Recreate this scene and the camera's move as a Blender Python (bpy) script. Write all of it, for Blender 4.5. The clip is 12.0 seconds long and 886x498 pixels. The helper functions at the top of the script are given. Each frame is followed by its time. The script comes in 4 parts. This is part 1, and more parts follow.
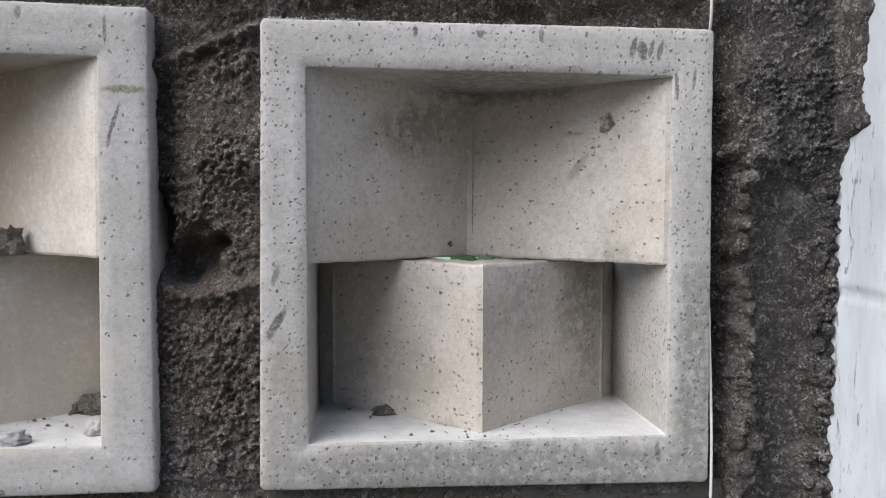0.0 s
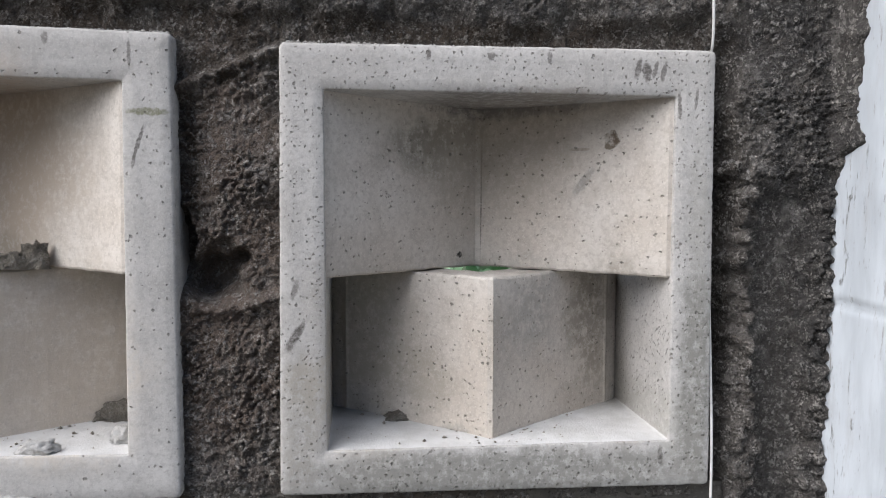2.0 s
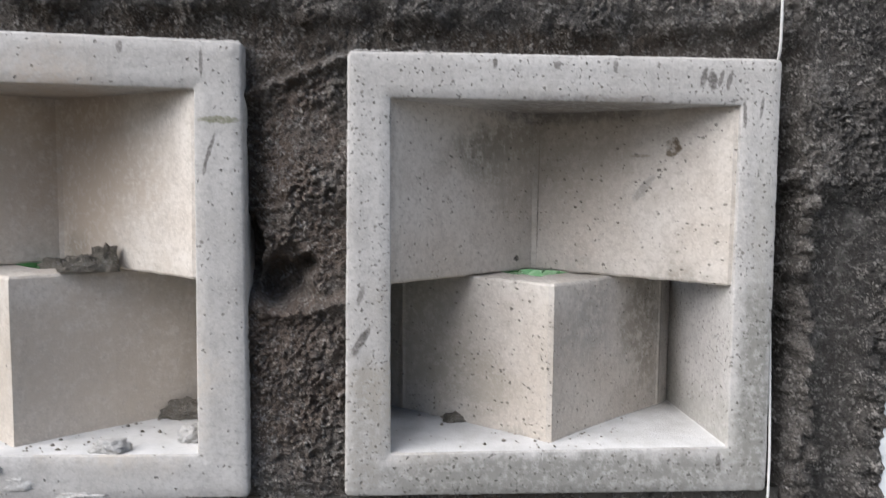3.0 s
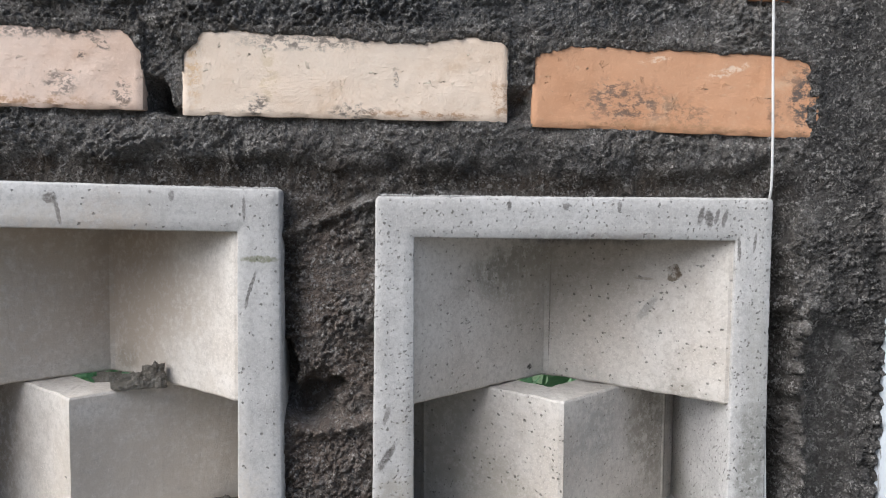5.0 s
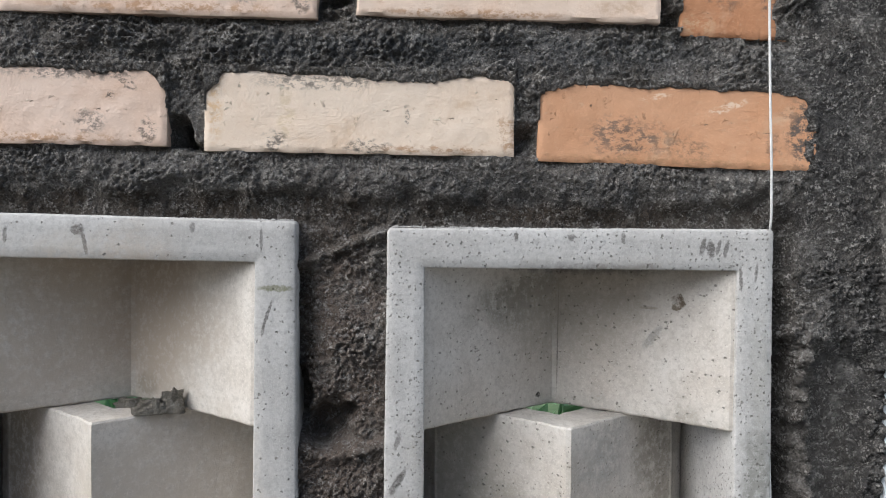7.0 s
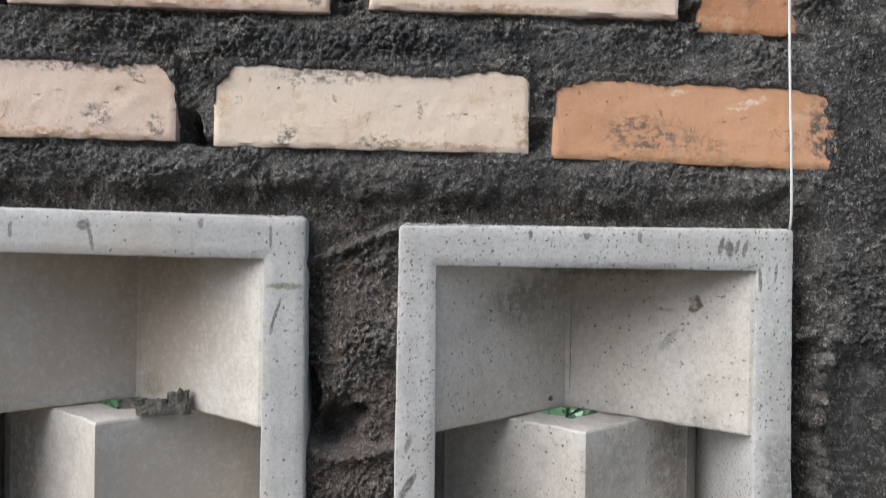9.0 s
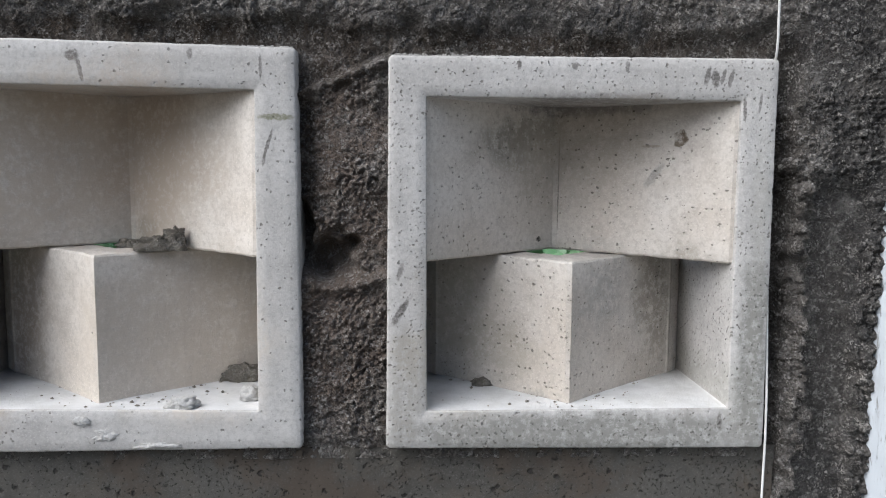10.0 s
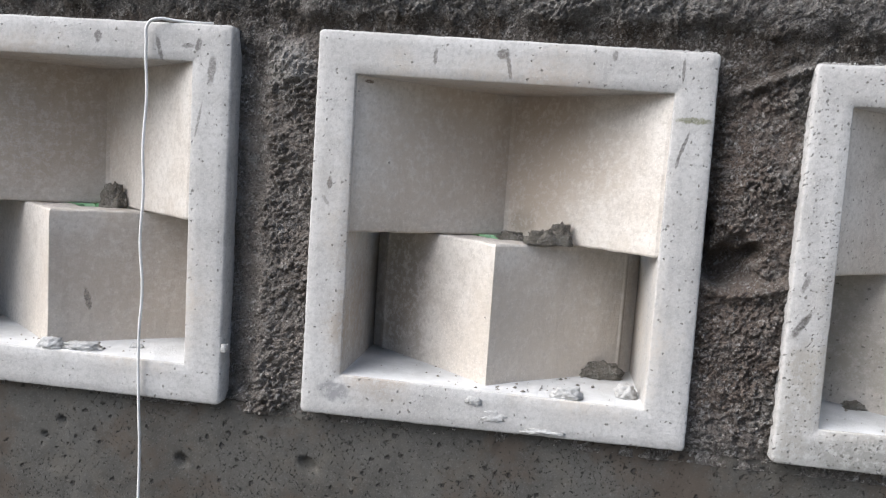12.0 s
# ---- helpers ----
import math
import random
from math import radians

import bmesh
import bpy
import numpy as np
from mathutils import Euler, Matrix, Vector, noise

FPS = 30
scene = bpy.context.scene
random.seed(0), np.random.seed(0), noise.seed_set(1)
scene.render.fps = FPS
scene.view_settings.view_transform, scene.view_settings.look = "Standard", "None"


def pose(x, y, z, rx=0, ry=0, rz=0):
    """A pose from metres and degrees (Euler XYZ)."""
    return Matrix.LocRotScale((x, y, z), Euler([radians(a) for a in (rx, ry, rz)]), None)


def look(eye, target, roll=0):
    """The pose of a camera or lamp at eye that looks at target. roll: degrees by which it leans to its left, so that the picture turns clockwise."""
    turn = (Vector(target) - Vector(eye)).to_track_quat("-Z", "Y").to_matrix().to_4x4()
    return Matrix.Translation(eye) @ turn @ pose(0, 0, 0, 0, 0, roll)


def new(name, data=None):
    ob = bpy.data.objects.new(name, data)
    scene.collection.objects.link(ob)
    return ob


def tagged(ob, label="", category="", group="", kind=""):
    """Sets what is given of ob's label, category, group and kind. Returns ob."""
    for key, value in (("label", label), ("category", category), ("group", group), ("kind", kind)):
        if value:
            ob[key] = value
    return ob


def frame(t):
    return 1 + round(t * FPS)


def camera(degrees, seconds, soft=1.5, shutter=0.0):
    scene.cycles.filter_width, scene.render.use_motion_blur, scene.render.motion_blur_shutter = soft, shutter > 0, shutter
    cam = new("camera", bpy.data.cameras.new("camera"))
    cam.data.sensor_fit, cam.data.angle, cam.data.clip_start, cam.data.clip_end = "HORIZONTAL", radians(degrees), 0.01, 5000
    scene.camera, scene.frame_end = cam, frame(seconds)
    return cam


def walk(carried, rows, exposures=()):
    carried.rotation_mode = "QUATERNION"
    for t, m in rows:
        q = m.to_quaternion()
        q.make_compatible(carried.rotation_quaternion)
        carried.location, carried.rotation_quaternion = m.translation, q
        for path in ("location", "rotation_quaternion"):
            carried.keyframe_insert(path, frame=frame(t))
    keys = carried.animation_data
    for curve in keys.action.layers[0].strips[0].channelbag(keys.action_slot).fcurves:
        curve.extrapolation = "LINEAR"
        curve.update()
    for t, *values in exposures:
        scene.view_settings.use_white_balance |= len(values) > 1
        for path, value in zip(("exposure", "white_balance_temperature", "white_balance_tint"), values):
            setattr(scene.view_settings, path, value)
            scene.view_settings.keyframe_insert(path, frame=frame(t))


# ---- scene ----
cam = camera(58.7, 12.0, 1.0, 0.4)
PATH = [
    (0, (-0.0200, 0.0100, 1.5140), (0.1800, 1.9980, 1.4130), 0.70),
    (0.5, (-0.0300, 0.0080, 1.5250), (0.2080, 1.9910, 1.4200), 0.70),
    (1, (-0.0330, 0.0010, 1.5360), (0.2030, 1.9830, 1.4240), 0.70),
    (1.5, (-0.0340, -0.0010, 1.5360), (0.2080, 1.9800, 1.4140), 0.70),
    (2, (-0.0350, -0.0080, 1.5340), (0.1820, 1.9750, 1.3990), 0.60),
    (2.5, (-0.0380, -0.0110, 1.5290), (0.1640, 1.9720, 1.3710), 0.80),
    (2.9, (-0.0430, -0.0100, 1.5280), (0.1700, 1.9710, 1.3630), 0.70),
    (3, (-0.0660, -0.0090, 1.5510), (0.1030, 1.9760, 1.3700), 1.00),
    (3.5, (-0.0691, -0.0198, 1.5615), (0.1000, 1.9662, 1.3930), 1.11),
    (3.7, (-0.0695, -0.0240, 1.5770), (0.0880, 1.9635, 1.4150), 1.25),
    (5.3, (-0.0730, -0.0590, 1.6410), (0.0420, 1.9330, 1.4990), 1.00),
    (5.5, (-0.0630, -0.0620, 1.6430), (0.0420, 1.9300, 1.4930), 1.10),
    (6, (-0.0690, -0.0720, 1.6410), (0.0370, 1.9230, 1.5520), 0.90),
    (6.5, (-0.0720, -0.0740, 1.6400), (0.0090, 1.9240, 1.5850), 1.00),
    (7, (-0.0690, -0.0750, 1.6340), (0.0160, 1.9220, 1.5780), 0.90),
    (7.2, (-0.0650, -0.0750, 1.6450), (0.0140, 1.9220, 1.5620), 0.90),
    (8.8, (-0.0770, -0.0690, 1.6240), (-0.0030, 1.9300, 1.6480), 1.20),
    (9, (-0.0750, -0.0630, 1.6220), (0.0000, 1.9360, 1.6000), 1.20),
    (9.2, (-0.0832, -0.0642, 1.6090), (0.0262, 1.9304, 1.5372), 1.14),
    (9.5, (-0.0660, -0.0740, 1.5870), (0.0250, 1.9110, 1.3600), 1.00),
    (10, (-0.0760, -0.0770, 1.5560), (0.0320, 1.9070, 1.3310), 0.80),
    (10.5, (-0.1080, -0.1210, 1.5660), (-0.0200, 1.8640, 1.3340), 0.40),
    (10.7, (-0.1466, -0.1348, 1.5762), (-0.0476, 1.8468, 1.3174), 0.44),
    (11, (-0.2030, -0.1450, 1.5660), (-0.2310, 1.8440, 1.3600), 2.40),
    (11.2, (-0.2240, -0.1352, 1.5692), (-0.3452, 1.8506, 1.3688), 4.06),
    (11.5, (-0.2560, -0.1070, 1.5600), (-0.4600, 1.8720, 1.3550), 4.10),
    (12, (-0.2690, -0.0970, 1.5400), (-0.5330, 1.8750, 1.3290), 4.00),
]
# exposure (stops) and white balance (kelvin, tint)
EXPOSURES = [(0.0, 0.02, 6120, 12), (2.9, 0.09, 6120, 12), (3.1, 0.25, 6150, 12), (3.7, 0.19, 6150, 12), (5.3, 0.21, 6000, 10), (6.5, 0.11, 6040, 9), (7.0, 0.11, 6040, 9), (9.0, 0.11, 6040, 9), (9.5, 0.02, 5950, 10), (10.0, 0.12, 6000, 10), (11.0, 0.43, 6080, 11), (12.0, 0.48, 6050, 11)]
walk(cam, [(t, look(eye, target, roll)) for t, eye, target, roll in PATH], EXPOSURES)

# ---- world and light ----
world = bpy.data.worlds.new("sky")
scene.world = world
world.use_nodes = True
wn = world.node_tree
sky = wn.nodes.new("ShaderNodeTexSky")
sky.sky_type, sky.sun_disc = "NISHITA", False
sky.sun_elevation, sky.sun_rotation = radians(45), radians(-116)
sky.dust_density, sky.ozone_density = 3.0, 1.0
wn.links.new(sky.outputs[0], wn.nodes["Background"].inputs[0])
wn.nodes["Background"].inputs[1].default_value = 0.108
sun_data = bpy.data.lights.new("sun", "SUN")
sun_data.energy, sun_data.angle, sun_data.color = 4.5, radians(68), (1.0, 0.985, 0.96)
sun = new("sun", sun_data)
sun.matrix_world = look((-2.52, -0.74, 4.34), (0, 0.5, 1.5))


# ---- material helpers ----
class Mat:
    def __init__(self, name, rough=0.9):
        self.m = bpy.data.materials.new(name)
        self.m.use_nodes = True
        self.t = self.m.node_tree
        self.bsdf = self.t.nodes["Principled BSDF"]
        self.bsdf.inputs["Roughness"].default_value = rough
        self.bsdf.inputs["Specular IOR Level"].default_value = 0.25
        self.co = self.node("ShaderNodeTexCoord").outputs["Object"]

    def node(self, kind, **kw):
        n = self.t.nodes.new(kind)
        for k, v in kw.items():
            n.inputs[k.replace("_", " ")].default_value = v
        return n

    def link(self, a, b):
        self.t.links.new(a, b)

    def noise(self, scale, detail=4.0, rough=0.6, co=None):
        n = self.node("ShaderNodeTexNoise", Scale=scale, Detail=detail, Roughness=rough)
        self.link(co or self.co, n.inputs["Vector"])
        return n.outputs["Fac"]

    def voronoi(self, scale, out="Distance", co=None, flat=False):
        n = self.node("ShaderNodeTexVoronoi", Scale=scale)
        if flat:
            n.voronoi_dimensions = "2D"
        self.link(co or self.co, n.inputs["Vector"])
        return n.outputs[out]

    def ramp(self, fac, lo, hi, a=0.0, b=1.0):
        n = self.node("ShaderNodeMapRange")
        n.interpolation_type = "SMOOTHSTEP"
        for i, v in ((1, lo), (2, hi), (3, a), (4, b)):
            n.inputs[i].default_value = v
        self.link(fac, n.inputs[0])
        return n.outputs[0]

    def math(self, op, a, b):
        n = self.t.nodes.new("ShaderNodeMath")
        n.operation = op
        for i, v in enumerate((a, b)):
            if isinstance(v, (int, float)):
                n.inputs[i].default_value = v
            else:
                self.link(v, n.inputs[i])
        return n.outputs[0]

    def mix(self, fac, a, b):
        n = self.t.nodes.new("ShaderNodeMix")
        n.data_type = "RGBA"
        for sock, v in ((n.inputs[0], fac), (n.inputs[6], a), (n.inputs[7], b)):
            if isinstance(v, tuple):
                sock.default_value = (*v, 1)
            elif isinstance(v, (int, float)):
                sock.default_value = v
            else:
                self.link(v, sock)
        return n.outputs[2]

    def bump(self, height, strength, dist):
        n = self.node("ShaderNodeBump", Strength=strength, Distance=dist)
        self.link(height, n.inputs["Height"])
        old = self.bsdf.inputs["Normal"]
        if old.is_linked:
            self.link(old.links[0].from_socket, n.inputs["Normal"])
        self.link(n.outputs[0], old)

    def color(self, c):
        if isinstance(c, tuple):
            self.bsdf.inputs["Base Color"].default_value = (*c, 1)
        else:
            self.link(c, self.bsdf.inputs["Base Color"])

    def blot(self, x, z, rx, rz, turn=0.0, soft=0.6, wobble=0.6):
        """A mask, 1 inside an uneven ellipse round (x, z) of the object's own x-z plane."""
        warp = self.node("ShaderNodeTexNoise", Scale=0.55 / min(rx, rz), Detail=5.0, Roughness=0.65)
        self.link(self.co, warp.inputs["Vector"])
        sub = self.t.nodes.new("ShaderNodeVectorMath")
        sub.operation = "MULTIPLY_ADD"
        self.link(warp.outputs["Color"], sub.inputs[0])
        w = wobble * min(rx, rz) * 4
        sub.inputs[1].default_value = (w, w, w)
        self.link(self.co, sub.inputs[2])
        mp = self.t.nodes.new("ShaderNodeMapping")
        mp.vector_type = "TEXTURE"
        mp.inputs["Location"].default_value = (x + w / 2, 0, z + w / 2)
        mp.inputs["Rotation"].default_value = (0, radians(turn), 0)
        mp.inputs["Scale"].default_value = (rx, 1000, rz)
        self.link(sub.outputs[0], mp.inputs["Vector"])
        ln = self.t.nodes.new("ShaderNodeVectorMath")
        ln.operation = "LENGTH"
        self.link(mp.outputs[0], ln.inputs[0])
        return self.ramp(ln.outputs["Value"], 1.0 - soft / 2, 1.0 + soft / 2, 1.0, 0.0)


def cast_concrete(name, blots, pale, dull, pitted, slant=(0.8, 0.6)):
    """Cast cement: pinholes, soft clouds and the blots given as (x, z, rx, rz, turn, soft, colour, strength)."""
    m = Mat(name, 0.88)
    c = m.mix(m.ramp(m.noise(9, 5), 0.35, 0.7), pale, dull)
    c = m.mix(m.ramp(m.noise(38, 5, 0.7), 0.44, 0.72, 0, 0.55), c, tuple(0.76 * v for v in dull))
    c = m.mix(m.ramp(m.noise(240, 4, 0.75), 0.42, 0.68, 0, 0.55), c, tuple(0.70 * v for v in dull))
    c = m.mix(m.ramp(m.noise(620, 2, 0.6), 0.5, 0.75, 0, 0.5), c, tuple(1.16 * v for v in pale))
    for x, z, rx, rz, turn, soft, col, k in blots:
        mask = m.blot(x, z, rx, rz, turn, soft)
        fine = min(rx, rz) < 0.004
        mask = m.math("MULTIPLY", mask, m.ramp(m.noise(420 if fine else 150, 4, 0.75), 0.36, 0.56, (0.5 if fine else 0.25) * k, k))
        c = m.mix(mask, c, col)
    warp = m.node("ShaderNodeTexNoise", Scale=520.0, Detail=2.0)
    m.link(m.co, warp.inputs["Vector"])
    bent = m.t.nodes.new("ShaderNodeVectorMath")
    bent.operation = "MULTIPLY_ADD"
    m.link(warp.outputs["Color"], bent.inputs[0])
    bent.inputs[1].default_value = (0.0022, 0.0022, 0.0022)
    m.link(m.co, bent.inputs[2])
    # lay the cells over the surface whichever way it faces
    apart, lay = m.t.nodes.new("ShaderNodeSeparateXYZ"), m.t.nodes.new("ShaderNodeCombineXYZ")
    m.link(bent.outputs[0], apart.inputs[0])
    m.link(m.math("ADD", apart.outputs["X"], m.math("MULTIPLY", apart.outputs["Y"], slant[0])), lay.inputs[0])
    m.link(m.math("ADD", apart.outputs["Z"], m.math("MULTIPLY", apart.outputs["Y"], slant[1])), lay.inputs[1])
    pits = None
    for scale, size, least in ((125, 0.105, 0.66), (240, 0.15, 0.72), (470, 0.20, 0.80)):
        far = m.voronoi(scale, "Distance", lay.outputs[0], True)
        rnd = m.voronoi(scale, "Color", lay.outputs[0], True)
        some = m.math("GREATER_THAN", m.math("ADD", rnd, m.math("MULTIPLY", m.noise(22, 3), 0.35)), least + 0.175 + 0.16 * (1 - pitted))
        wide = m.math("DIVIDE", far, m.math("ADD", 0.45, m.noise(scale * 0.9, 1)))
        q = m.math("MULTIPLY", m.ramp(wide, size * 0.65, size * 1.15, 1, 0), some)
        pits = q if pits is None else m.math("MAXIMUM", pits, q)
    c = m.mix(m.math("MULTIPLY", pits, 0.62), c, (0.19, 0.175, 0.155))
    m.color(c)
    m.bump(m.noise(900, 3, 0.7), 0.5, 0.0006)
    m.bump(m.noise(210, 4, 0.65), 0.5, 0.0010)
    m.bump(m.math("MULTIPLY", pits, -1.0), 1.0, 0.0026)
    return m.m


def mortar_material(name, dark, mid, light, blots=(), grit=1.0):
    m = Mat(name, 0.95)
    c = m.mix(m.ramp(m.noise(16, 4, 0.65), 0.35, 0.68), dark, mid)
    dry = None
    for x, z, rx, rz, turn, soft, col, k in blots:
        blotted = m.math("MULTIPLY", m.blot(x, z, rx, rz, turn, soft), m.ramp(m.noise(25, 4, 0.7), 0.3, 0.6, 0.5 * k, k))
        c = m.mix(blotted, c, col)
        rest = m.math("SUBTRACT", 1.0, m.math("MULTIPLY", blotted, 0.3))
        dry = rest if dry is None else m.math("MULTIPLY", dry, rest)
    dry = 1.0 if dry is None else dry
    # the pale sand shows less inside the blots than round them
    show = lambda fac: m.math("MULTIPLY", fac, dry)
    c = m.mix(show(m.ramp(m.noise(45, 4, 0.7), 0.52, 0.72, 0, 0.45)), c, light)
    crust = m.ramp(m.noise(125, 5, 0.78), 0.44, 0.58, 0.12, 1.0)
    tone = m.voronoi(560, "Color")
    c = m.mix(m.math("MULTIPLY", show(m.ramp(tone, 0.52, 0.85, 0, 0.85)), crust), c, light)
    c = m.mix(m.ramp(tone, 0.05, 0.40, 0.55 * grit, 0), c, tuple(0.42 * v for v in dark))
    c = m.mix(m.math("MULTIPLY", show(m.ramp(m.noise(800, 3, 0.75), 0.54, 0.62, 0, 0.9)), crust), c, light)
    c = m.mix(m.ramp(m.noise(520, 4, 0.8), 0.36, 0.44, 0.4 * grit, 0), c, tuple(0.45 * v for v in dark))
    m.color(c)
    m.bump(m.noise(1300, 3, 0.8), 1.0, 0.0016)
    m.bump(m.math("MULTIPLY", m.voronoi(640), -1.0), 1.0, 0.0024)
    m.bump(m.noise(330, 5, 0.8), 0.8, 0.0026)
    m.bump(crust, 0.7, 0.0024)
    return m.m


def beam_material():
    m = Mat("cast_beam_concrete", 0.85)
    c = m.mix(m.ramp(m.noise(7, 5), 0.35, 0.7), (0.062, 0.058, 0.050), (0.100, 0.095, 0.084))
    c = m.mix(m.ramp(m.noise(160, 4, 0.7), 0.45, 0.75, 0, 0.5), c, (0.06, 0.055, 0.047))
    warp = m.node("ShaderNodeTexNoise", Scale=300.0, Detail=2.0)
    m.link(m.co, warp.inputs["Vector"])
    bent = m.t.nodes.new("ShaderNodeVectorMath")
    bent.operation = "MULTIPLY_ADD"
    m.link(warp.outputs["Color"], bent.inputs[0])
    bent.inputs[1].default_value = (0.006, 0.006, 0.006)
    m.link(m.co, bent.inputs[2])
    c = m.mix(m.ramp(m.noise(30, 5, 0.7), 0.45, 0.7, 0, 0.6), c, (0.115, 0.103, 0.083))
    c = m.mix(m.ramp(m.noise(600, 3, 0.75), 0.52, 0.68, 0, 0.5), c, (0.17, 0.16, 0.145))
    far, rnd = m.voronoi(95, "Distance", bent.outputs[0]), m.voronoi(95, "Color", bent.outputs[0])
    some = m.math("GREATER_THAN", m.math("ADD", rnd, m.math("MULTIPLY", m.noise(9), 0.8)), 1.06)
    pits = m.math("MULTIPLY", m.ramp(far, 0.10, 0.26, 1, 0), some)
    far2, rnd2 = m.voronoi(260, "Distance", bent.outputs[0]), m.voronoi(260, "Color", bent.outputs[0])
    pits = m.math("MAXIMUM", pits, m.math("MULTIPLY", m.ramp(far2, 0.12, 0.3, 1, 0), m.math("GREATER_THAN", m.math("ADD", rnd2, m.math("MULTIPLY", m.noise(14), 0.7)), 1.0)))
    far3, rnd3 = m.voronoi(430, "Distance", bent.outputs[0]), m.voronoi(430, "Color", bent.outputs[0])
    pits = m.math("MAXIMUM", pits, m.math("MULTIPLY", m.ramp(far3, 0.14, 0.32, 1, 0), m.math("GREATER_THAN", m.math("ADD", rnd3, m.math("MULTIPLY", m.noise(20), 0.9)), 1.05)))
    c = m.mix(m.ramp(m.noise(11, 5, 0.7), 0.48, 0.62, 0, 0.7), c, (0.085, 0.066, 0.050))
    c = m.mix(m.math("MULTIPLY", pits, 0.85), c, (0.03, 0.027, 0.024))
    m.color(c)
    m.bump(m.noise(500, 3), 0.3, 0.0008)
    m.bump(m.math("MULTIPLY", pits, -1.0), 0.8, 0.002)
    return m.m


def column_material():
    m = Mat("formed_column_concrete", 0.8)
    stretch = m.t.nodes.new("ShaderNodeMapping")
    stretch.inputs["Scale"].default_value = (1, 1, 0.22)
    m.link(m.co, stretch.inputs["Vector"])
    c = m.mix(m.ramp(m.noise(22, 5, 0.65, stretch.outputs[0]), 0.35, 0.68), (0.60, 0.64, 0.675), (0.47, 0.505, 0.535))
    c = m.mix(m.ramp(m.noise(70, 5, 0.7, stretch.outputs[0]), 0.52, 0.70, 0, 0.45), c, (0.44, 0.45, 0.46))
    c = m.mix(m.ramp(m.noise(260, 3, 0.7, stretch.outputs[0]), 0.6, 0.74, 0, 0.7), c, (0.26, 0.25, 0.24))
    # mortar smeared in streaks beside the joint
    place = m.t.nodes.new("ShaderNodeSeparateXYZ")
    m.link(m.co, place.inputs[0])
    by_joint = m.ramp(place.outputs["Y"], 0.44, 0.53)
    smeared = m.ramp(m.math("ADD", m.noise(150, 5, 0.75, stretch.outputs[0]), m.math("MULTIPLY", by_joint, 0.12)), 0.70, 0.76)
    c = m.mix(m.math("MULTIPLY", smeared, 0.7), c, (0.30, 0.285, 0.265))
    m.color(c)
    m.bump(m.noise(120, 4, 0.6, stretch.outputs[0]), 0.4, 0.001)
    m.bump(smeared, 0.8, 0.001)
    return m.m


def brick_material(name, base, alt, edge, blots=()):
    m = Mat(name, 0.85)
    flat = m.t.nodes.new("ShaderNodeMapping")
    flat.inputs["Scale"].default_value = (0.62, 1, 1)
    m.link(m.co, flat.inputs["Vector"])
    lie = flat.outputs[0]
    c = m.mix(m.ramp(m.noise(14, 4), 0.35, 0.68), base, alt)
    c = m.mix(m.ramp(m.noise(34, 4, 0.7, lie), 0.54, 0.74, 0, 0.6), c, edge)
    c = m.mix(m.ramp(m.noise(420, 3, 0.7, lie), 0.5, 0.7, 0, 0.35), c, tuple(min(0.86, 1.15 * v) for v in base))
    c = m.mix(m.ramp(m.noise(260, 3, 0.7, lie), 0.58, 0.72, 0, 0.4), c, edge)
    for x, z, rx, rz, turn, soft, col, k in blots:
        mask = m.math("MULTIPLY", m.blot(x, z, rx, rz, turn, soft), m.ramp(m.noise(150, 6, 0.82, lie), 0.46, 0.56, 0, 0.95 * k))
        c = m.mix(mask, c, col)
    spots = m.ramp(m.noise(130, 5, 0.75, lie), 0.66, 0.70)
    c = m.mix(m.math("MULTIPLY", spots, 0.75), c, (0.15, 0.115, 0.09))
    chips = m.ramp(m.noise(95, 5, 0.75), 0.63, 0.67)
    c = m.mix(m.math("MULTIPLY", chips, 0.6), c, tuple(min(0.88, 1.25 * v) for v in base))
    m.color(c)
    m.bump(m.noise(500, 4, 0.75), 0.45, 0.0008)
    m.bump(m.noise(130, 4, 0.7), 0.5, 0.0014)
    drag = m.t.nodes.new("ShaderNodeMapping")
    drag.inputs["Scale"].default_value = (0.12, 1, 1)
    m.link(m.co, drag.inputs["Vector"])
    m.bump(m.ramp(m.noise(90, 4, 0.75, drag.outputs[0]), 0.56, 0.64), 0.10, 0.0008)
    m.bump(m.math("SUBTRACT", chips, spots), 0.9, 0.0018)
    return m.m


def plain_material(name, a, b, scale, rough=0.9, bump=0.3):
    m = Mat(name, rough)
    m.color(m.mix(m.ramp(m.noise(scale, 5, 0.65), 0.35, 0.68), a, b))
    m.bump(m.noise(scale * 12, 4), bump, 0.003)
    return m.m


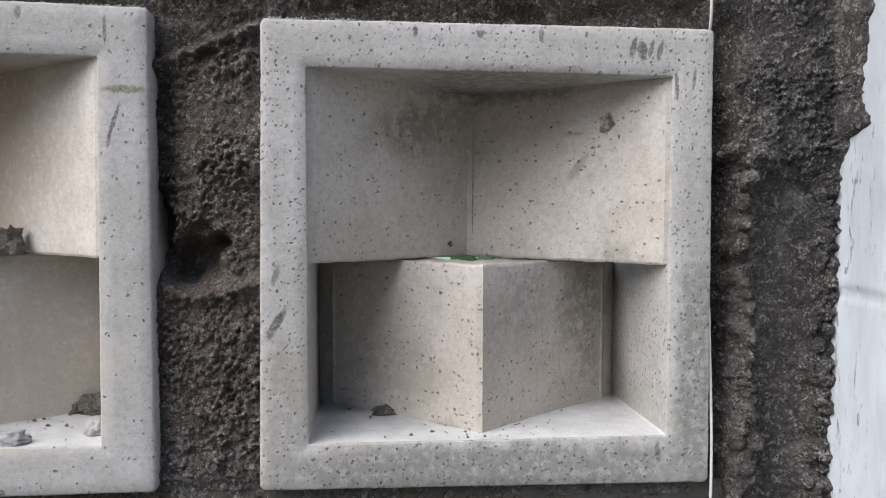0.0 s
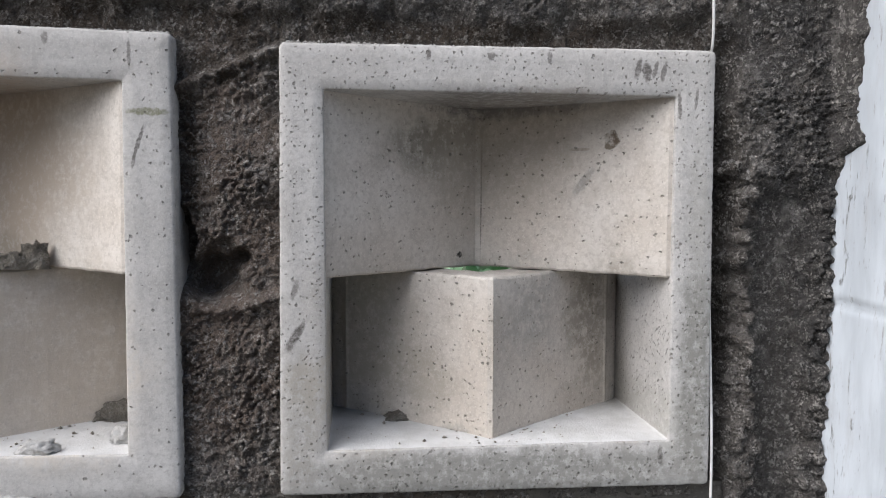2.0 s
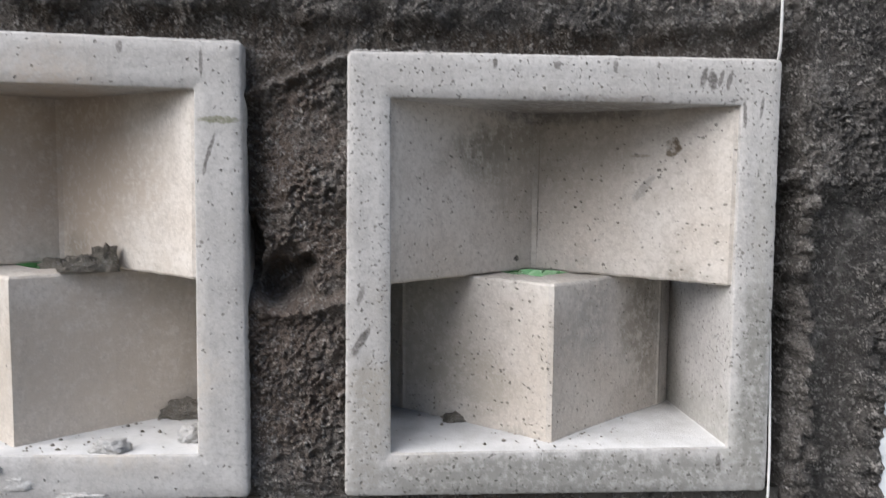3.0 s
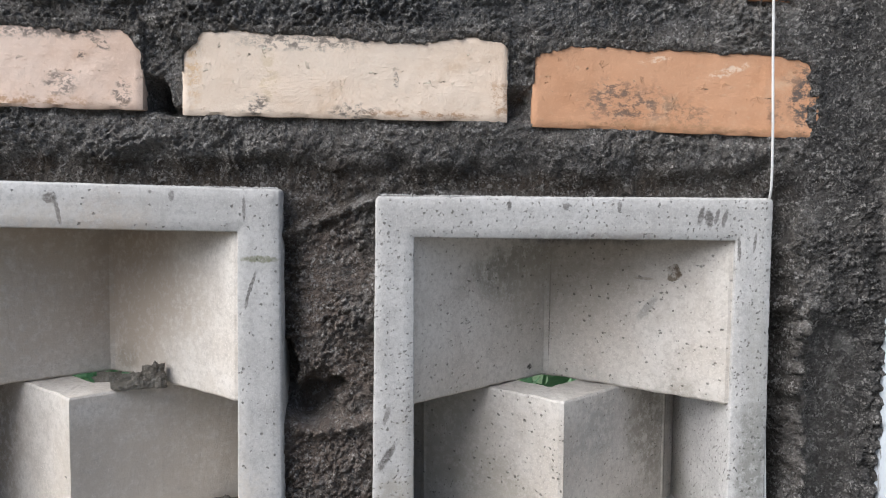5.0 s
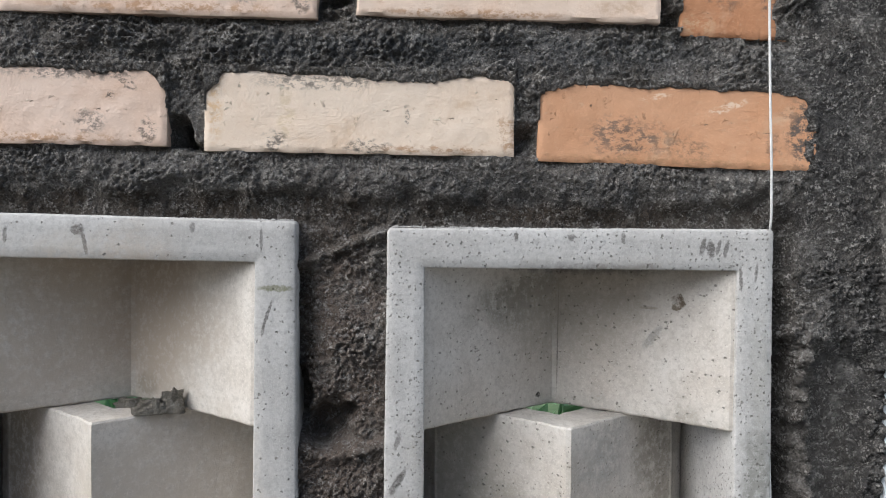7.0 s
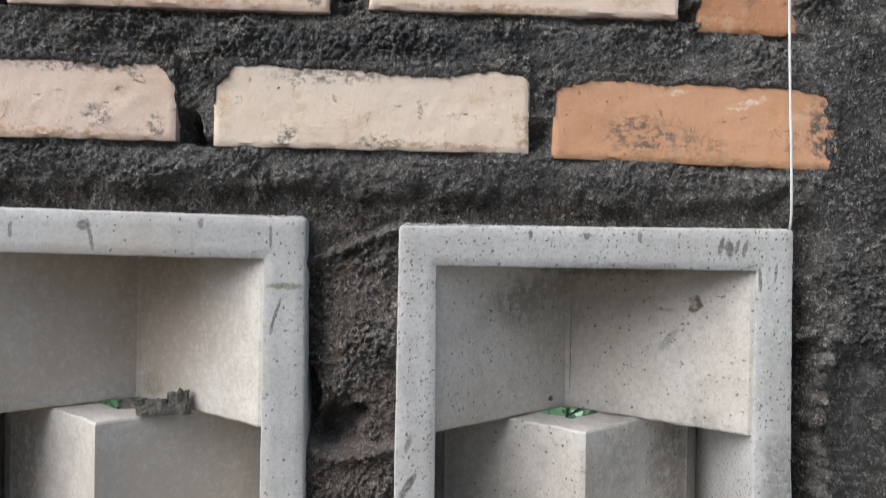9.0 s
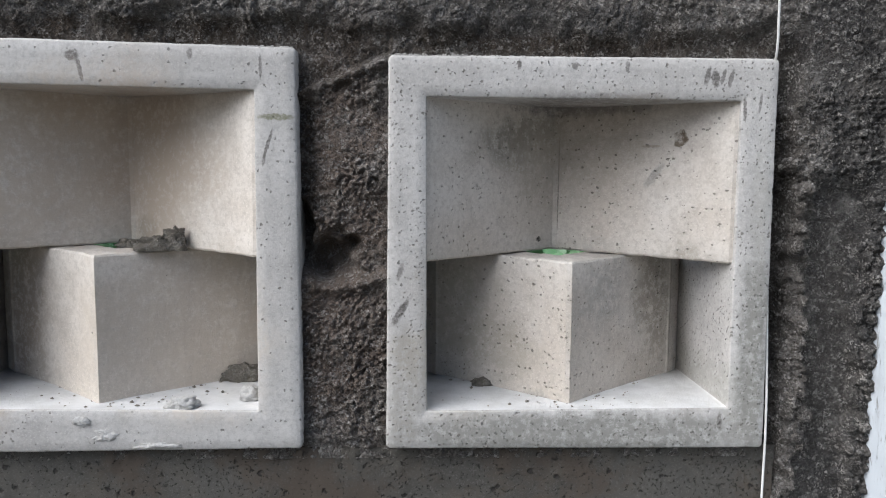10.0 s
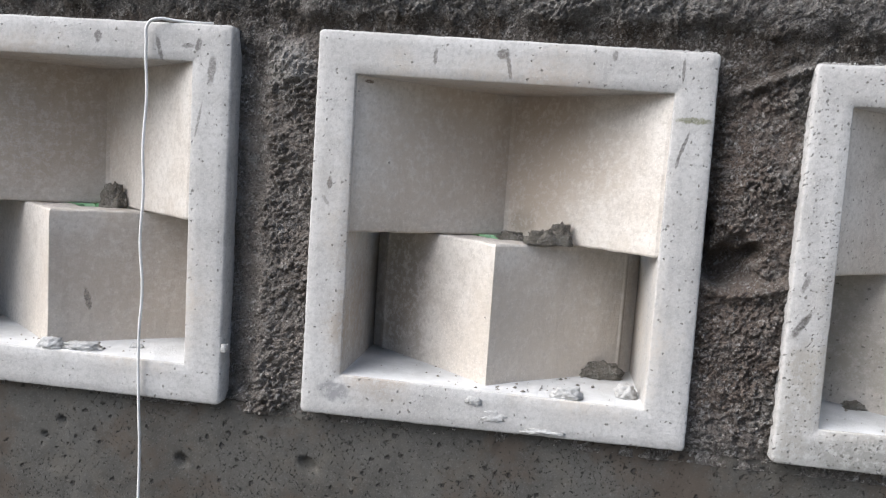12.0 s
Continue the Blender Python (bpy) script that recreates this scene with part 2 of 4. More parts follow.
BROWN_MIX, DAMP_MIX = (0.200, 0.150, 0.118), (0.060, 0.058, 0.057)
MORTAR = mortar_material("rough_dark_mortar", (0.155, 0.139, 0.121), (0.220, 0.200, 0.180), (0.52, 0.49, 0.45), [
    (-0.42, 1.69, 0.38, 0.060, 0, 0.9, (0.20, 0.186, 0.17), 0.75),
    # brown strip and grooves round the blocks: mortar tone, darkened for recess shade too
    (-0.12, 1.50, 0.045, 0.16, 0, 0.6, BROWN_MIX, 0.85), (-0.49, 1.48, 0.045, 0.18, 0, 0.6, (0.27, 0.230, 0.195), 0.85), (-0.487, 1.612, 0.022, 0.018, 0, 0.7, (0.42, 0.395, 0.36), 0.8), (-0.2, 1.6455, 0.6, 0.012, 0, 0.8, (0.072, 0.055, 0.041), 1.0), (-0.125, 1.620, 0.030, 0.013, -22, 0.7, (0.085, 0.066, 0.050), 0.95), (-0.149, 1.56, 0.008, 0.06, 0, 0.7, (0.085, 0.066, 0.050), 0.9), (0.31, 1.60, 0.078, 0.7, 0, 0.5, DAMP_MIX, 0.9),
    # groove right of the near block: its shadow is painted into the mortar
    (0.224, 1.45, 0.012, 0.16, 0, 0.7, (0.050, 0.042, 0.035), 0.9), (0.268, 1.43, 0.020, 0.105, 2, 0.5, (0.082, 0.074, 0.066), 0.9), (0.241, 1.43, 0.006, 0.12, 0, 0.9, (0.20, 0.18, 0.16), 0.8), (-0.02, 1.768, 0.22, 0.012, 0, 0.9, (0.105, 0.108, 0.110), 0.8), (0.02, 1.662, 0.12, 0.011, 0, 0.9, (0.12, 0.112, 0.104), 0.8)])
CRUMB = plain_material("dry_mortar_crumbs", (0.47, 0.455, 0.43), (0.62, 0.605, 0.575), 300.0, 0.95, 0.6)
SILL_CEMENT = plain_material("pale_sill_cement", (0.66, 0.65, 0.63), (0.56, 0.55, 0.525), 45.0, 0.95, 0.5)
DAMP = mortar_material("damp_mortar_crumbs", (0.24, 0.213, 0.175), (0.33, 0.298, 0.25), (0.46, 0.42, 0.37), grit=0.5)
BEAM = beam_material()
COLUMN = column_material()
SMEAR, RUST = (0.10, 0.088, 0.078), (0.44, 0.25, 0.13)
CREAM = brick_material("cream_brick", (0.78, 0.645, 0.515), (0.76, 0.60, 0.46), (0.62, 0.44, 0.29), [
    (-0.028, 0.024, 0.045, 0.006, -2, 0.8, SMEAR, 0.8), (-0.065, -0.022, 0.009, 0.008, 20, 0.6, SMEAR, 0.9), (0.005, -0.025, 0.016, 0.005, 0, 0.7, SMEAR, 0.85), (0.055, -0.026, 0.04, 0.003, 0, 0.8, RUST, 0.8),
    (0.112, -0.015, 0.008, 0.014, 0, 0.8, RUST, 0.8), (-0.108, 0.005, 0.006, 0.026, 0, 0.9, (0.66, 0.44, 0.24), 0.8), (-0.055, -0.002, 0.006, 0.016, 0, 0.9, (0.60, 0.46, 0.28), 0.6), (0.035, -0.002, 0.002, 0.005, 0, 0.5, SMEAR, 0.8)])
PINK = brick_material("pale_pink_brick", (0.75, 0.59, 0.48), (0.71, 0.52, 0.40), (0.60, 0.40, 0.28), [
    (0.062, -0.012, 0.012, 0.007, 0, 0.8, SMEAR, 0.75), (0.090, 0.017, 0.007, 0.003, 30, 0.5, SMEAR, 0.95), (0.078, 0.008, 0.003, 0.004, 0, 0.5, SMEAR, 0.9), (0.105, -0.018, 0.006, 0.009, 10, 0.6, SMEAR, 0.85),
    (0.05, 0.024, 0.05, 0.004, 0, 0.9, SMEAR, 0.8), (0.0, -0.024, 0.09, 0.004, 0, 0.9, RUST, 0.8), (-0.04, -0.008, 0.01, 0.003, 0, 0.8, SMEAR, 0.6), (-0.08, 0.01, 0.03, 0.012, 0, 1.0, (0.74, 0.45, 0.30), 0.6)])
PEACH = brick_material("peach_brick", (0.76, 0.61, 0.49), (0.72, 0.55, 0.43), (0.64, 0.44, 0.31), [
    (-0.07, 0.020, 0.03, 0.004, 0, 0.9, SMEAR, 0.8), (0.03, 0.015, 0.004, 0.006, -20, 0.5, SMEAR, 0.9), (-0.03, -0.025, 0.07, 0.003, 0, 0.9, RUST, 0.8), (0.085, -0.018, 0.02, 0.006, 0, 0.9, (0.58, 0.40, 0.26), 0.7),
    (-0.095, -0.01, 0.006, 0.010, 0, 0.7, RUST, 0.6), (0.06, 0.022, 0.03, 0.003, 0, 0.8, SMEAR, 0.7)])
ORANGE = brick_material("orange_brick", (0.62, 0.345, 0.20), (0.56, 0.29, 0.155), (0.64, 0.44, 0.29), [
    (-0.040, -0.010, 0.028, 0.013, 0, 0.8, SMEAR, 0.8), (0.004, -0.015, 0.018, 0.009, 10, 0.9, (0.22, 0.15, 0.10), 0.7), (0.036, 0.016, 0.016, 0.003, -20, 0.6, (0.80, 0.62, 0.46), 0.9), (-0.02, 0.022, 0.012, 0.002, -10, 0.6, (0.78, 0.60, 0.44), 0.8),
    (0.098, 0.0, 0.013, 0.030, 0, 0.9, SMEAR, 1.0), (0.074, -0.012, 0.006, 0.010, 0, 0.7, SMEAR, 0.5), (0.0, -0.027, 0.09, 0.003, 0, 0.8, RUST, 0.7)])
RUSSET = brick_material("russet_brick", (0.50, 0.255, 0.135), (0.43, 0.20, 0.10), (0.55, 0.34, 0.21), [
    (-0.02, 0.012, 0.025, 0.010, 30, 0.8, SMEAR, 0.8), (-0.03, -0.020, 0.012, 0.008, 0, 0.7, (0.52, 0.34, 0.20), 0.8), (0.03, 0.0, 0.008, 0.02, 0, 0.9, SMEAR, 0.9)])
RENDERED = plain_material("old_cement_render", (0.16, 0.15, 0.135), (0.22, 0.205, 0.185), 3.0)
FLOOR = plain_material("bare_trodden_floor", (0.065, 0.058, 0.048), (0.095, 0.086, 0.072), 2.0)
SOIL = plain_material("garden_soil_and_grass", (0.07, 0.11, 0.05), (0.12, 0.17, 0.08), 2.5)
CORD = plain_material("white_twine", (0.74, 0.73, 0.70), (0.62, 0.61, 0.58), 90.0, 0.8)
LEAF = plain_material("green_leaves", (0.19, 0.38, 0.18), (0.44, 0.60, 0.40), 6.0, 0.5)


# ---- mesh helpers ----
def mesh_object(name, verts, faces, material, parent=None, smooth=False):
    me = bpy.data.meshes.new(name)
    me.from_pydata(verts, [], faces)
    me.materials.append(material)
    if smooth:
        me.polygons.foreach_set("use_smooth", [True] * len(me.polygons))
    me.update()
    ob = new(name, me)
    ob.parent = parent
    return ob


def part(name, bm, material, parent=None, label="", smooth=False):
    bmesh.ops.recalc_face_normals(bm, faces=bm.faces)
    me = bpy.data.meshes.new(name)
    bm.to_mesh(me)
    bm.free()
    me.materials.append(material)
    if smooth:
        me.polygons.foreach_set("use_smooth", [True] * len(me.polygons))
    ob = new(name, me)
    ob.parent = parent
    return tagged(ob, label)


def box_bm(bm, x0, x1, y0, y1, z0, z1):
    m = Matrix.Translation(((x0 + x1) / 2, (y0 + y1) / 2, (z0 + z1) / 2)) @ Matrix.Diagonal((x1 - x0, y1 - y0, z1 - z0, 1))
    bmesh.ops.create_cube(bm, size=1.0, matrix=m)


def sm(a, b, x):
    t = np.clip((x - a) / (b - a), 0, 1)
    return t * t * (3 - 2 * t)


def vnoise(x, z, s, seed):
    """Smooth noise, -1 to 1, with cells of s metres."""
    lat = np.random.RandomState(seed).rand(256, 256) * 2 - 1
    u, v = x / s + 100.3, z / s + 57.7
    i, j = np.floor(u).astype(int), np.floor(v).astype(int)
    fu, fv = u - i, v - j
    fu, fv = fu * fu * (3 - 2 * fu), fv * fv * (3 - 2 * fv)
    i0, j0, i1, j1 = i % 256, j % 256, (i + 1) % 256, (j + 1) % 256
    return (lat[i0, j0] * (1 - fu) + lat[i1, j0] * fu) * (1 - fv) + (lat[i0, j1] * (1 - fu) + lat[i1, j1] * fu) * fv


def grains(x, z, s, seed):
    """Rounded grains of about s metres: height 0 to 1."""
    rs = np.random.RandomState(seed)
    jx, jz, jr = rs.rand(256, 256), rs.rand(256, 256), rs.rand(256, 256)
    u, v = x / s + 100.0, z / s + 100.0
    i, j = np.floor(u).astype(int), np.floor(v).astype(int)
    best = np.zeros_like(x)
    for di in (-1, 0, 1):
        for dj in (-1, 0, 1):
            a, b = (i + di) % 256, (j + dj) % 256
            d2 = (u - (i + di + jx[a, b])) ** 2 + (v - (j + dj + jz[a, b])) ** 2
            r = 0.25 + 0.5 * jr[a, b]
            best = np.maximum(best, r * np.sqrt(np.clip(1 - d2 / (r * r), 0, 1)))
    return best / 0.75


# ---- the plan ----
FACE = 0.52
BLOCKS = {"right": (0.0640, 1.4805), "middle": (-0.3060, 1.4840), "left": (-0.6990, 1.4830)}
HALF_X = {"right": 0.1490, "middle": 0.1520, "left": 0.1655}
STRETCH = {"right": 1.0, "middle": 1.0, "left": 1.083}
HALF_Z = 0.1530
# how far each block's corners stray from a true rectangle: top left, top right, bottom left, bottom right, as (x, z)
OUTER_SKEW = {"right": ((-0.001, -0.0005), (-0.0015, 0.0025), (-0.001, 0.0025), (0.003, 0.0015)), "middle": ((-0.0045, 0.0035), (0.0, 0.0), (-0.0045, -0.003), (0.003, -0.0005)), "left": ((0.0, 0.0045), (0.0, 0.0040), (0.0, -0.005), (0.0005, -0.005))}
INNER_SKEW = {"right": ((0.0, 0.0), (-0.002, 0.001), (0.003, -0.002), (0.0, 0.0)), "middle": ((-0.0035, 0.0005), (0.0, -0.001), (-0.002, -0.0027), (0.0, -0.0047)), "left": ((0.0, 0.004), (0.0, 0.0045), (0.0, -0.007), (0.002, -0.0075))}
# bricks that show: x from, x to, z from, z to, turn, material, face
BRICKS = [
    (-0.722, -0.506, 1.691, 1.744, 0.0, PEACH, 0.524),
    (-0.489, -0.2515, 1.691, 1.749, 0.0, PINK, 0.523),
    (-0.2235, 0.0092, 1.688, 1.7485, 0.0, CREAM, 0.522),
    (0.0280, 0.246, 1.6832, 1.7445, 1.2, ORANGE, 0.524),
    (-0.374, -0.1405, 1.7885, 1.848, 0.0, PINK, 0.522),
    (-0.617, -0.400, 1.790, 1.848, 0.0, PEACH, 0.523),
    (-0.1120, 0.1195, 1.7915, 1.848, 0.0, PEACH, 0.521),
    (0.1375, 0.222, 1.783, 1.840, 1.5, RUSSET, 0.527),
]


# ---- rough mortar front of the wall ----
def wall_front():
    step = 0.0010
    xs = np.arange(-0.84, 0.3141, step)
    zs = np.arange(1.16, 1.94, step)
    X, Z = np.meshgrid(xs, zs, indexing="ij")
    wob = 0.004 * vnoise(X, Z, 0.03, 3) + 0.003 * vnoise(X, Z, 0.011, 4)
    R = np.full_like(X, 0.0050)
    rough = np.ones_like(X)
    # bed between the blocks and the first course: a smooth strip set back, then a bulging ridge
    edge_wave = wob * 1.8 + 0.006 * vnoise(X, Z, 0.07, 5) + 0.003 * vnoise(X, Z, 0.02, 34)
    strip = sm(1.667, 1.649, Z + edge_wave) * sm(1.60, 1.62, Z)
    R += 0.0085 * strip
    rough *= 1 - 0.60 * strip
    # drag marks of the trowel down the strip
    R += 0.0009 * vnoise(X, Z * 0.25, 0.0022, 35) * strip
    bed = sm(1.650, 1.662, Z + edge_wave) * sm(1.695, 1.688, Z) + sm(1.742, 1.75, Z) * sm(1.80, 1.79, Z)
    # torn slabs and ledges left where the mortar was struck off
    ledge = np.floor(2.2 * vnoise(X * 0.55, Z, 0.017, 31) + 0.9 * vnoise(X, Z, 0.006, 36)) / 2.2
    R += (0.0026 * ledge + 0.0022 * vnoise(X, Z, 0.028, 32)) * bed
    rough *= 1 - 0.45 * bed * sm(-0.1, 0.35, vnoise(X * 0.6, Z, 0.035, 37))
    R += 0.002 * sm(1.772, 1.790, Z) * sm(1.80, 1.79, Z)
    # joint between the two near blocks, with a ridge of mortar along its top and a hollow half way
    j1 = sm(-0.160, -0.157, X) * sm(-0.082, -0.085, X) * sm(1.640, 1.632, Z)
    line = 1.607 + (X + 0.144) * 0.40
    above = sm(0.0, 0.006, Z - line + wob * 0.3)
    r1 = 0.011 + 0.008 * sm(-0.125, -0.148, X) * sm(1.45, 1.48, Z) * sm(1.61, 1.59, Z) + 0.0035 * above - 0.005 * np.exp(-((Z - line) / 0.004) ** 2)
    hollow = sm(1.3, 0.55, np.hypot((X + 0.131) / 0.022, (Z - 1.4775 - (X + 0.13) * 0.15) / 0.0175) + vnoise(X, Z, 0.012, 6) * 0.40)
    hollow = np.maximum(hollow, 0.75 * sm(1.2, 0.7, np.hypot((X + 0.150) / 0.007, (Z - 1.500) / 0.022) + vnoise(X, Z, 0.01, 7) * 0.3))
    r1 = r1 + 0.030 * hollow - 0.006 * np.exp(-((Z - 1.4555 - 0.25 * np.abs(X + 0.125)) / 0.005) ** 2)
    R = R * (1 - j1) + r1 * j1
    rough = rough * (1 - j1) + (0.92 - 0.55 * above) * (1 - 0.5 * hollow) * j1
    # joint towards the far block: a shadowed groove beside that block
    j2 = sm(-0.5385, -0.5355, X) * sm(-0.452, -0.456, X) * sm(1.640, 1.632, Z)
    r2 = 0.011 + 0.008 * sm(-0.502, -0.516, X + wob) * sm(1.636, 1.615, Z) - 0.007 * np.exp(-np.hypot((X + 0.487) / 0.015, (Z - 1.610) / 0.015) ** 2)
    r2 = r2 + 0.002 * sm(1.2, 0.6, np.hypot((X + 0.522) / 0.016, (Z - 1.635) / 0.012))
    R = R * (1 - j2) + r2 * j2
    foot = sm(1.337, 1.330, Z + wob * 0.6) * sm(0.219, 0.215, X)
    R = R * (1 - foot) + 0.0125 * foot
    rough *= 1 - 0.5 * foot
    rough = rough * (1 - j2) + (0.85 - 0.4 * sm(-0.502, -0.516, X + wob)) * j2
    # strip between the near block and the column
    s = sm(0.208, 0.213, X)
    low = sm(1.552, 1.536, Z + wob + 0.25 * (X - 0.25))
    upper = 0.004 + 0.022 * sm(0.234, 0.220, X + wob * 1.6) * sm(1.66, 1.62, Z)
    lower = 0.012 + 0.018 * sm(0.236, 0.226, X + wob) - (0.007 + 0.006 * vnoise(X, Z, 0.027, 15) + 0.003 * vnoise(X, Z, 0.009, 16) + 0.010 * grains(X, Z, 0.010, 47)) * np.exp(-((X - 0.2430 + wob * 2.5) / 0.0085) ** 2)
    lower = lower - (0.005 + 0.007 * grains(X, Z, 0.008, 49)) * sm(0.286, 0.296, X + wob * 1.5)
    trowel = low * sm(0.246, 0.251, X + wob) * sm(0.294, 0.288, X + wob)
    R = R * (1 - s) + (upper * (1 - low) + lower * low) * s
    R += 0.004 * trowel + 0.010 * np.exp(-np.hypot((X - 0.272) / 0.010, (Z - 1.546) / 0.007) ** 2)
    rough *= 1 - 0.80 * trowel
    plaster = sm(0.225, 0.27, X + 0.02 * vnoise(X, Z, 0.05, 8)) * sm(1.665, 1.70, Z)
    R -= 0.004 * plaster
    rough *= 1 - 0.6 * plaster
    # mortar climbing the column's side
    climb = sm(1.545, 1.575, Z + wob * 2) * np.clip((X - 0.2985) / 0.007, 0, 1)
    R -= (0.025 + 0.006 * vnoise(X * 0, Z, 0.040, 19) + 0.005 * vnoise(X * 0, Z, 0.006, 20)) * climb
    # bricks lie in it: the mortar stops at an uneven line round each
    inside = np.zeros_like(X)
    smear = np.full_like(X, 9.0)
    bed = np.full_like(X, 0.537)
    for x0, x1, z0, z1, turn, _, face in BRICKS:
        zz = Z + np.tan(radians(turn)) * (X - (x0 + x1) / 2)
        ex = np.minimum(X - x0, x1 - X)
        top, bot = z1 - zz, zz - z0
        ragged = 0.0042 * vnoise(X, Z, 0.055, 9) + 0.0016 * vnoise(X, Z, 0.019, 10) + 0.0012 * vnoise(X, Z, 0.0062, 11) + 0.0010 * vnoise(X, Z, 0.0027, 18)
        corner = 0.015 * sm(0.021, 0.0, ex + 0.005 * vnoise(X, Z, 0.02, 14)) ** 1.5 * sm(-1.1, 0.3, vnoise(X, Z, 0.055, 17))
        d = np.minimum(np.minimum(ex - 0.0012, bot - 0.0012), top - 0.0036 - ragged - corner)
        if x1 > 0.2:
            d = np.minimum(d, (0.236 if z0 < 1.75 else 0.196 + 0.45 * (zz - 1.779)) - X - ragged * 1.5)
        over = (ex > 0.0) & (bot > 0.002) & (top > -0.004) & (top < 0.03) & (d < 0.0005)
        thin = face - 0.0004 - np.clip(-d * 0.35, 0, 0.0022) - 0.0014 * grains(X, Z, 0.0036, 33) - 0.0008 * vnoise(X, Z, 0.0024, 46)
        smear = np.where(over, np.minimum(smear, thin), smear)
        rough *= 1 - 0.25 * np.exp(-(np.minimum(0, d) / 0.005) ** 2) * (np.abs(d) < 0.03)
        inside = np.maximum(inside, sm(-0.0008, 0.0012, d))
        bed = np.where((d > -0.004) & (ex > -0.004) & (bot > -0.004), face + 0.0060, bed)
        under = sm(-0.009, -0.002, bot) * sm(0.002, 0.0, bot) * sm(-0.004, 0.004, ex) * sm(-0.35, 0.35, vnoise(X, Z, 0.045, 12))
        R += 0.004 * under
        if x1 > 0.2:
            continue
        side = sm(0.014, 0.004, np.abs(np.minimum(X - x0, x1 - X) + 0.008)) * sm(0.028, 0.014, bot) * sm(-0.002, 0.002, bot)
        R += 0.018 * side * sm(0.2, -0.5, vnoise(X, Z, 0.014, 13) - 0.3)
    g = 0.0020 * grains(X + 0.6 * wob, Z + 0.5 * wob, 0.0085, 21) * sm(-0.3, 0.3, vnoise(X, Z, 0.016, 38)) + 0.0018 * grains(X, Z, 0.0047, 22) * (0.7 + 0.5 * vnoise(X, Z, 0.02, 28)) + 0.0043 * grains(X, Z, 0.0033, 23) * sm(-0.4, 0.35, vnoise(X, Z, 0.0085, 48)) + 0.0020 * vnoise(X, Z, 0.0021, 39) + 0.0016 * np.abs(vnoise(X, Z, 0.0042, 40))
    g = g * (0.75 + 0.5 * vnoise(X, Z, 0.03, 24)) + 0.0018 * vnoise(X, Z, 0.018, 25) + 0.0010 * vnoise(X, Z, 0.005, 26) + 0.0006 * vnoise(X, Z, 0.0025, 27)
    rough *= 0.62 + 0.55 * sm(-0.45, 0.25, vnoise(X, Z, 0.034, 29) + 0.4 * vnoise(X, Z, 0.012, 30))
    Y = FACE + R - g * rough + 0.0015
    Y = np.minimum(Y, smear)
    Y = Y * (1 - inside) + bed * inside
    n, m = X.shape
    verts = np.stack([X, Y, Z], -1).reshape(-1, 3)
    idx = np.arange(n * m).reshape(n, m)
    keep = np.ones((n - 1, m - 1), bool)
    cx, cz = (X[:-1, :-1] + step / 2), (Z[:-1, :-1] + step / 2)
    for key, (bx, bz) in BLOCKS.items():
        keep &= ~((np.abs(cx - bx) < HALF_X[key] - 0.004) & (np.abs(cz - bz) < HALF_Z - 0.004))
    keep &= ~((cz < 1.318) & (cx < 0.219))
    a, b, c, d = idx[:-1, :-1][keep], idx[1:, :-1][keep], idx[1:, 1:][keep], idx[:-1, 1:][keep]
    faces = np.stack([a, b, c, d], -1)
    used = np.unique(faces)
    remap = np.zeros(n * m, int)
    remap[used] = np.arange(len(used))
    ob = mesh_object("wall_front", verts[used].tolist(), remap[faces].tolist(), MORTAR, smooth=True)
    return tagged(ob, "rough dark grey mortar of a brick wall under construction", "wall", kind="structure")


WALL = wall_front()


def wall_core():
    bm = bmesh.new()
    back = 0.645
    xl = [-3.0]
    for key in ("left", "middle", "right"):
        xl += [BLOCKS[key][0] - HALF_X[key], BLOCKS[key][0] + HALF_X[key]]
    xl.append(0.62)
    for i in (0, 2, 4, 6):
        box_bm(bm, xl[i], xl[i + 1], 0.605, back, 1.3275, 1.6365)
    box_bm(bm, -3.0, 0.62, 0.572, back, 1.6365, 2.28)
    return tagged(part("wall_core", bm, RENDERED), "grey masonry core of the brick wall", "wall", kind="structure")


def wall_rest():
    """The same wall beyond the stretch that is built in full: plain cement render."""
    bm = bmesh.new()
    box_bm(bm, -3.0, -0.838, 0.527, 0.571, 1.33, 2.28)
    box_bm(bm, -0.836, 0.303, 0.527, 0.571, 1.936, 2.28)
    return tagged(part("wall_plain", bm, RENDERED), "plain grey cement-rendered wall", "wall", kind="structure")


